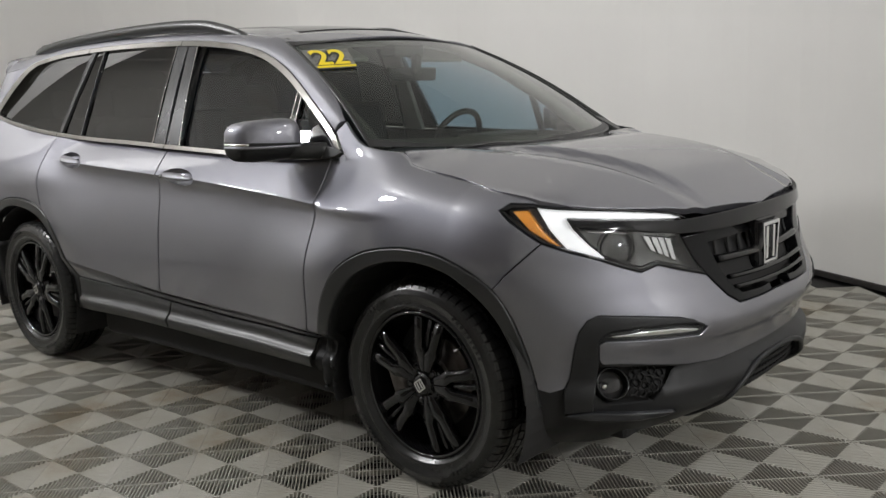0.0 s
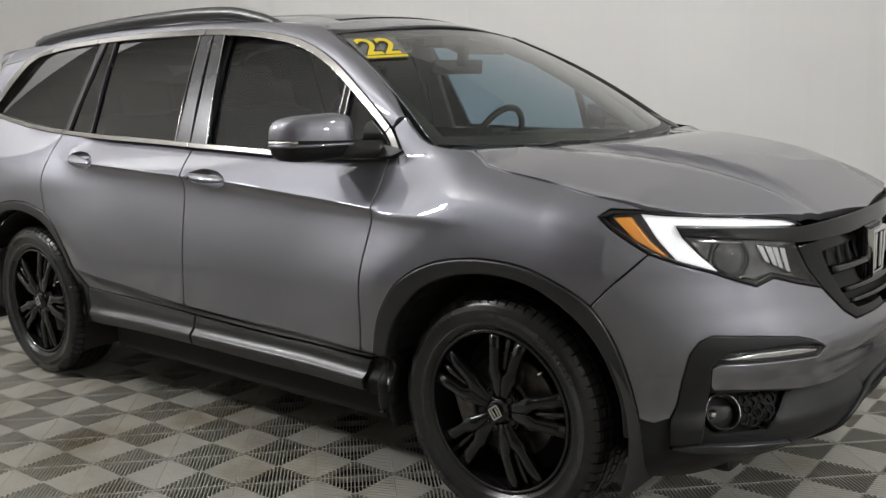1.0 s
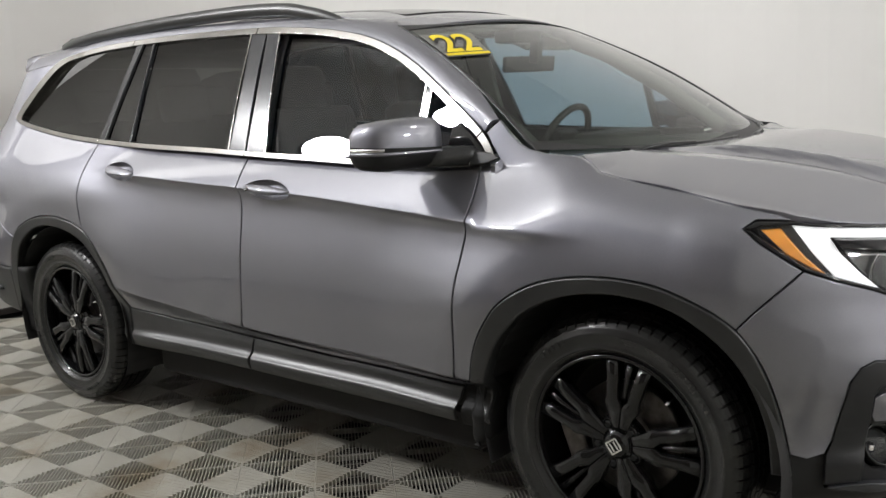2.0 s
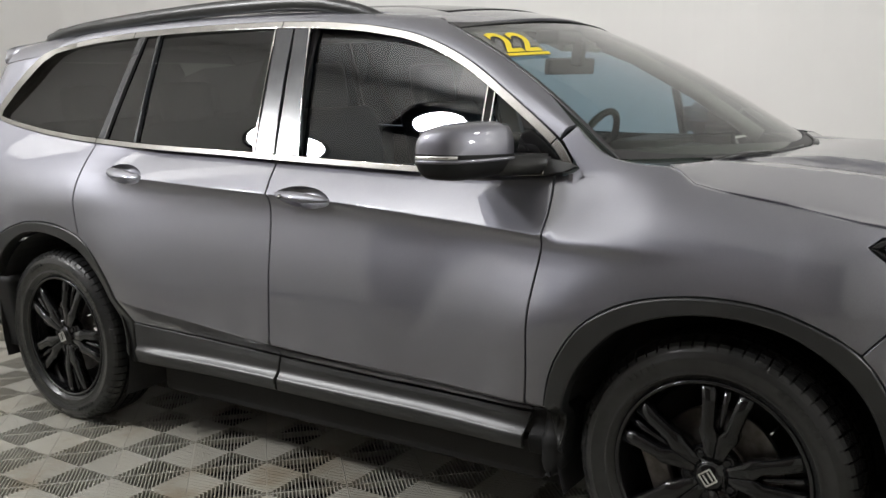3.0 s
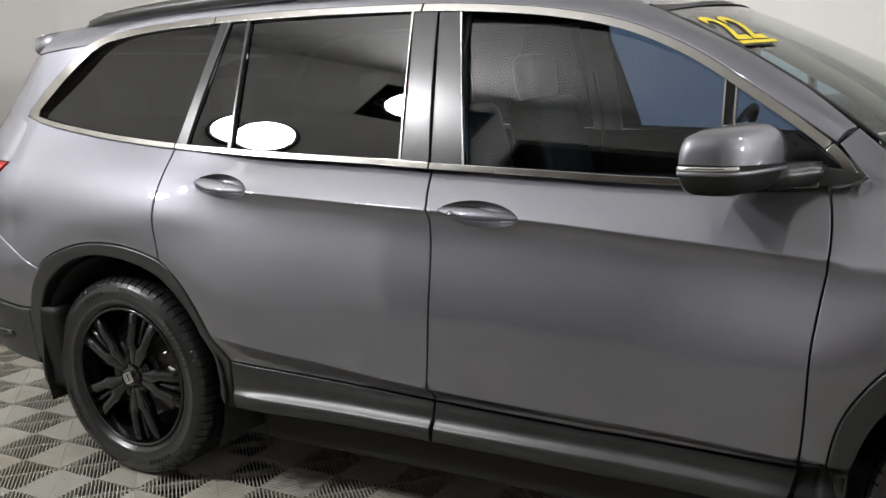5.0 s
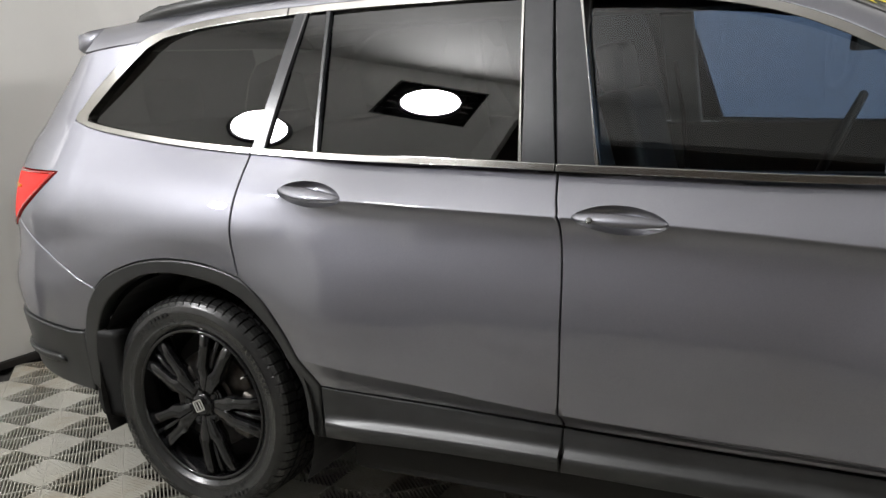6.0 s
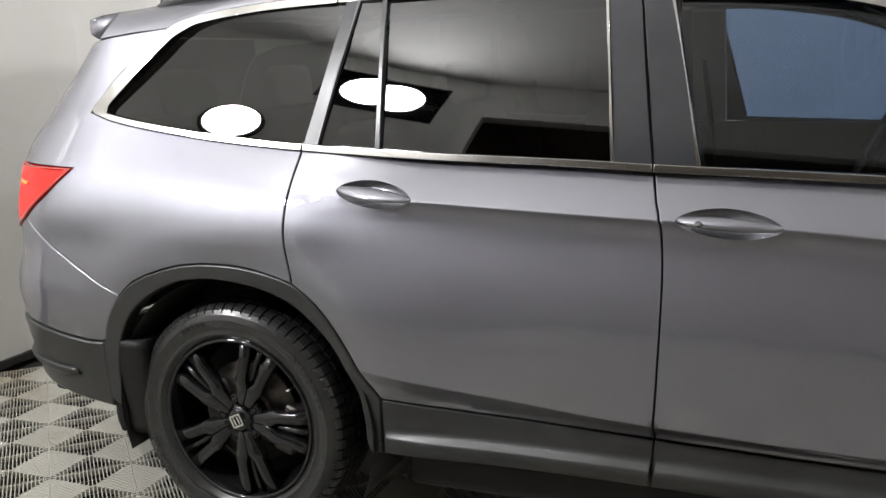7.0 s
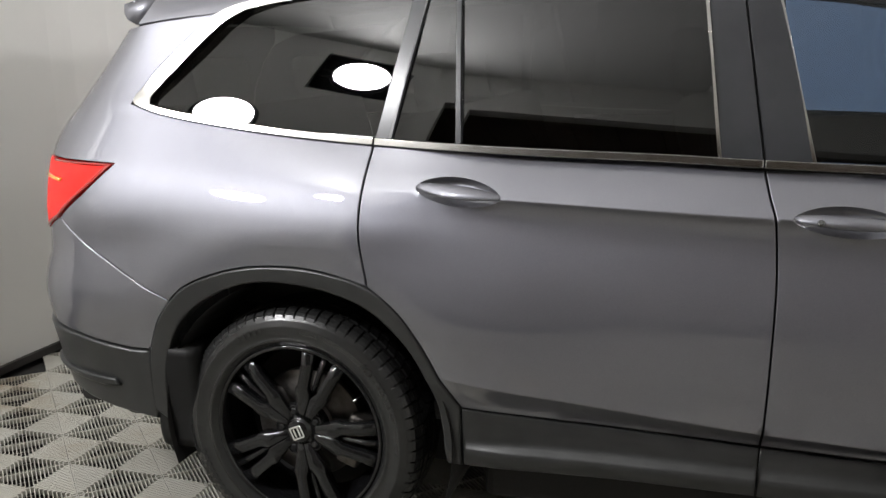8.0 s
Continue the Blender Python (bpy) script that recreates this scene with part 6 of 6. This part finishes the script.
def round_lamp(at, d, ring, watts, base=WALL_M):
    """A round lamp on a wall: dark ring, glowing face, and its light."""
    m = base @ Matrix.Translation(at)
    lamp = tagged(new("wall_lamp"), "round white wall lamp in a dark ring", "lamp")
    lamp.matrix_world = m
    bm = bmesh.new()
    lathe(bm, [(d / 2, -0.03), (d / 2 + ring, -0.03), (d / 2 + ring, 0.05), (d / 2 + ring * 0.6, 0.062), (d / 2, 0.05), (d / 2, 0.0)], 48)
    part("lamp_ring", smooth(tidy(bm)), PLASTIC, lamp)
    bm = bmesh.new()
    lathe(bm, [(0.0, 0.040), (d / 2, 0.038), (d / 2, 0.0), (0.0, 0.0)], 48)
    part("lamp_face", tidy(bm), LAMP_FACE, lamp, "glowing white lamp face")
    p = m @ Vector((0, 0.07, 0))
    area_lamp("booth_light", p, p + m.to_3x3() @ Vector((0, 1, -0.12)), d, watts)
    return lamp


round_lamp((NICHE[0], -0.05, NICHE[3]), 0.55, 0.02, KEY_W)
round_lamp((-1.77, 0.0, 3.82), 0.53, 0.045, KEY_W)
# an unseen lamp added on the end wall to light the nose and bumper
END_M = Matrix(((0.4924, -0.8704, 0, 6.80), (0.8704, 0.4924, 0, -1.16), (0, 0, 1, 0), (0, 0, 0, 1)))
round_lamp((0.0, 0.02, 2.8), 0.58, 0.045, 0.8 * KEY_W, END_M)
# an added fill light, never in view, under the ceiling at the booth's open end
for x, y, size, watts in ((5.0, 0.3, 0.6, 60),):
    lamp = tagged(new("fill_lamp"), "round white fill light added under the booth ceiling", "lamp")
    lamp.location = (x, y, CEILING)
    bm = bmesh.new()
    r = size / 2 + 0.04
    lathe(bm, [(0.0, 0.0), (r, 0.0), (r, 0.05), (r - 0.04, 0.06), (0.0, 0.055)], 48)
    bmesh.ops.transform(bm, matrix=Matrix.Rotation(-math.pi / 2, 4, "X"), verts=bm.verts)
    part("lamp_face", tidy(bm), FILL_FACE, lamp)
    area_lamp("booth_light", (x, y, CEILING - 0.08), (x, y, 0), size, watts)
# dark back and fittings of the niche
bm = bmesh.new()
box(bm, (NICHE[0], -0.13, NICHE[3]), (2 * NICHE[1] + 0.12, 0.04, 2 * NICHE[2] + 0.12))
for s in (-1, 1):
    box(bm, (NICHE[0] + s * (NICHE[1] + 0.012), -0.065, NICHE[3]), (0.03, 0.14, 2 * NICHE[2] + 0.06))
    box(bm, (NICHE[0], -0.065, NICHE[3] + s * (NICHE[2] + 0.012)), (2 * NICHE[1] + 0.06, 0.14, 0.03))
bmesh.ops.transform(bm, matrix=WALL_M, verts=bm.verts)
niche = tagged(part("lamp_niche", bm, SOOT), "square black niche in the wall behind a lamp", "niche", kind="structure")
for x, z in ((-0.345, 0.07), (-0.345, -0.07), (0.345, 0.07), (0.345, -0.07)):
    bm = bmesh.new()
    box(bm, (NICHE[0] + x, -0.05, NICHE[3] + z), (0.10, 0.03, 0.022), 0.004)
    bmesh.ops.transform(bm, matrix=WALL_M, verts=bm.verts)
    part("lamp_bracket", bm, STEEL, niche)

# ---- floor: ribbed tiles laid diagonally on a dark screed ----
bm = bmesh.new()
box(bm, (0.6, -2.6, -0.06), (15.2, 14.0, 0.06))
floor = tagged(part("floor", bm, SUBFLOOR), "diagonal ribbed grey polymer floor tiles, some stained brown", "floor", kind="structure")
PITCH = 0.2825
RIBS = 21


def tile_mesh(count=RIBS):
    """One tile: a thin rim and four triangles of upright ribs, each square to its own edge."""
    verts, faces = [], []
    h, top, deep = PITCH / 2 - 0.0008, 0.0, -0.020

    def rib(ax, ay, bx, by, w):
        d = Vector((bx - ax, by - ay))
        if d.length < 0.006:
            return
        d.normalize()
        n = Vector((-d.y, d.x)) * w / 2
        k = len(verts)
        for z in (deep, top):
            for (px, py), s in (((ax, ay), -1), ((bx, by), -1), ((bx, by), 1), ((ax, ay), 1)):
                verts.append((px + n.x * s, py + n.y * s, z))
        faces.extend([(k + 4, k + 5, k + 6, k + 7), (k, k + 1, k + 5, k + 4), (k + 2, k + 3, k + 7, k + 6), (k + 1, k + 2, k + 6, k + 5), (k + 3, k, k + 4, k + 7)])
    step = 2 * h / count
    for q in range(4):
        c, s = round(math.cos(q * math.pi / 2)), round(math.sin(q * math.pi / 2))

        def turn(x, y):
            return (c * x - s * y, s * x + c * y)
        for i in range(count):
            x = -h + step * (i + 0.5)
            rib(*turn(x, -h + 0.003), *turn(x, -abs(x) - 0.0012), step * (0.25 if q % 2 == 0 else 0.80))
        rib(*turn(-h, -h + 0.0016), *turn(h, -h + 0.0016), 0.0032)
    # ties under the ribs
    for q in (-0.09, -0.03, 0.03, 0.09):
        k = len(verts)
        for z in (deep, deep + 0.003):
            verts.extend([(-h, q - 0.002, z), (h, q - 0.002, z), (h, q + 0.002, z), (-h, q + 0.002, z)])
        faces.append((k + 4, k + 5, k + 6, k + 7))
    me = bpy.data.meshes.new("tile")
    me.from_pydata(verts, [], faces)
    me.materials.append(TILE)
    return me


TILE_MESH = tile_mesh()
R2 = PITCH / math.sqrt(2)
spots = []
for i in range(-40, 41):
    for j in range(-40, 41):
        x, y = -0.12 + (i + j + 1) * R2, -1.053 + (i - j) * R2
        front = NRM.x * x + NRM.y * y
        if front > -5.2 and NRM_D.x * x + NRM_D.y * y > -5.2 and x < 3.15 + (y + 7.7) * 0.5658 and front < 3.46 and (x > -3.32 or (y < -1.4 and x + 3.7 > 0.93 * (y + 1.4))) and (math.hypot(x + 0.13, y - 0.30) < 3.33 or y < 0.4 or x > 1.6):
            spots.append((x, y))
spots = sorted(set(spots), key=lambda p: math.hypot((p[0] - 0.4) / 1.9, (p[1] + 1.1)))
wide, wide_faces = [], []
kinds = []
for me in (TILE_MESH, tile_mesh(7)):
    kinds.append(([tuple(v.co) for v in me.vertices], [tuple(p.vertices) for p in me.polygons]))
c45 = math.sqrt(0.5)
for k, (x, y) in enumerate(spots):
    if k < 300:
        ob = new("tile", TILE_MESH)
        ob.parent = floor
        ob.location = (x, y, 0.0)
        ob.rotation_euler = (0, 0, math.pi / 4)
    else:
        # coarser tiles behind the camera's way
        proto, proto_faces = kinds[1 if y < -3.2 or x < -3.6 else 0]
        b = len(wide)
        wide.extend([(x + c45 * (p[0] - p[1]), y + c45 * (p[0] + p[1]), p[2]) for p in proto])
        wide_faces.extend([tuple(b + v for v in f) for f in proto_faces])
me = bpy.data.meshes.new("outer_tiles")
me.from_pydata(wide, [], wide_faces)
me.materials.append(TILE)
far = new("outer_tiles", me)
far.parent = floor
tagged(far, kind="stuff")
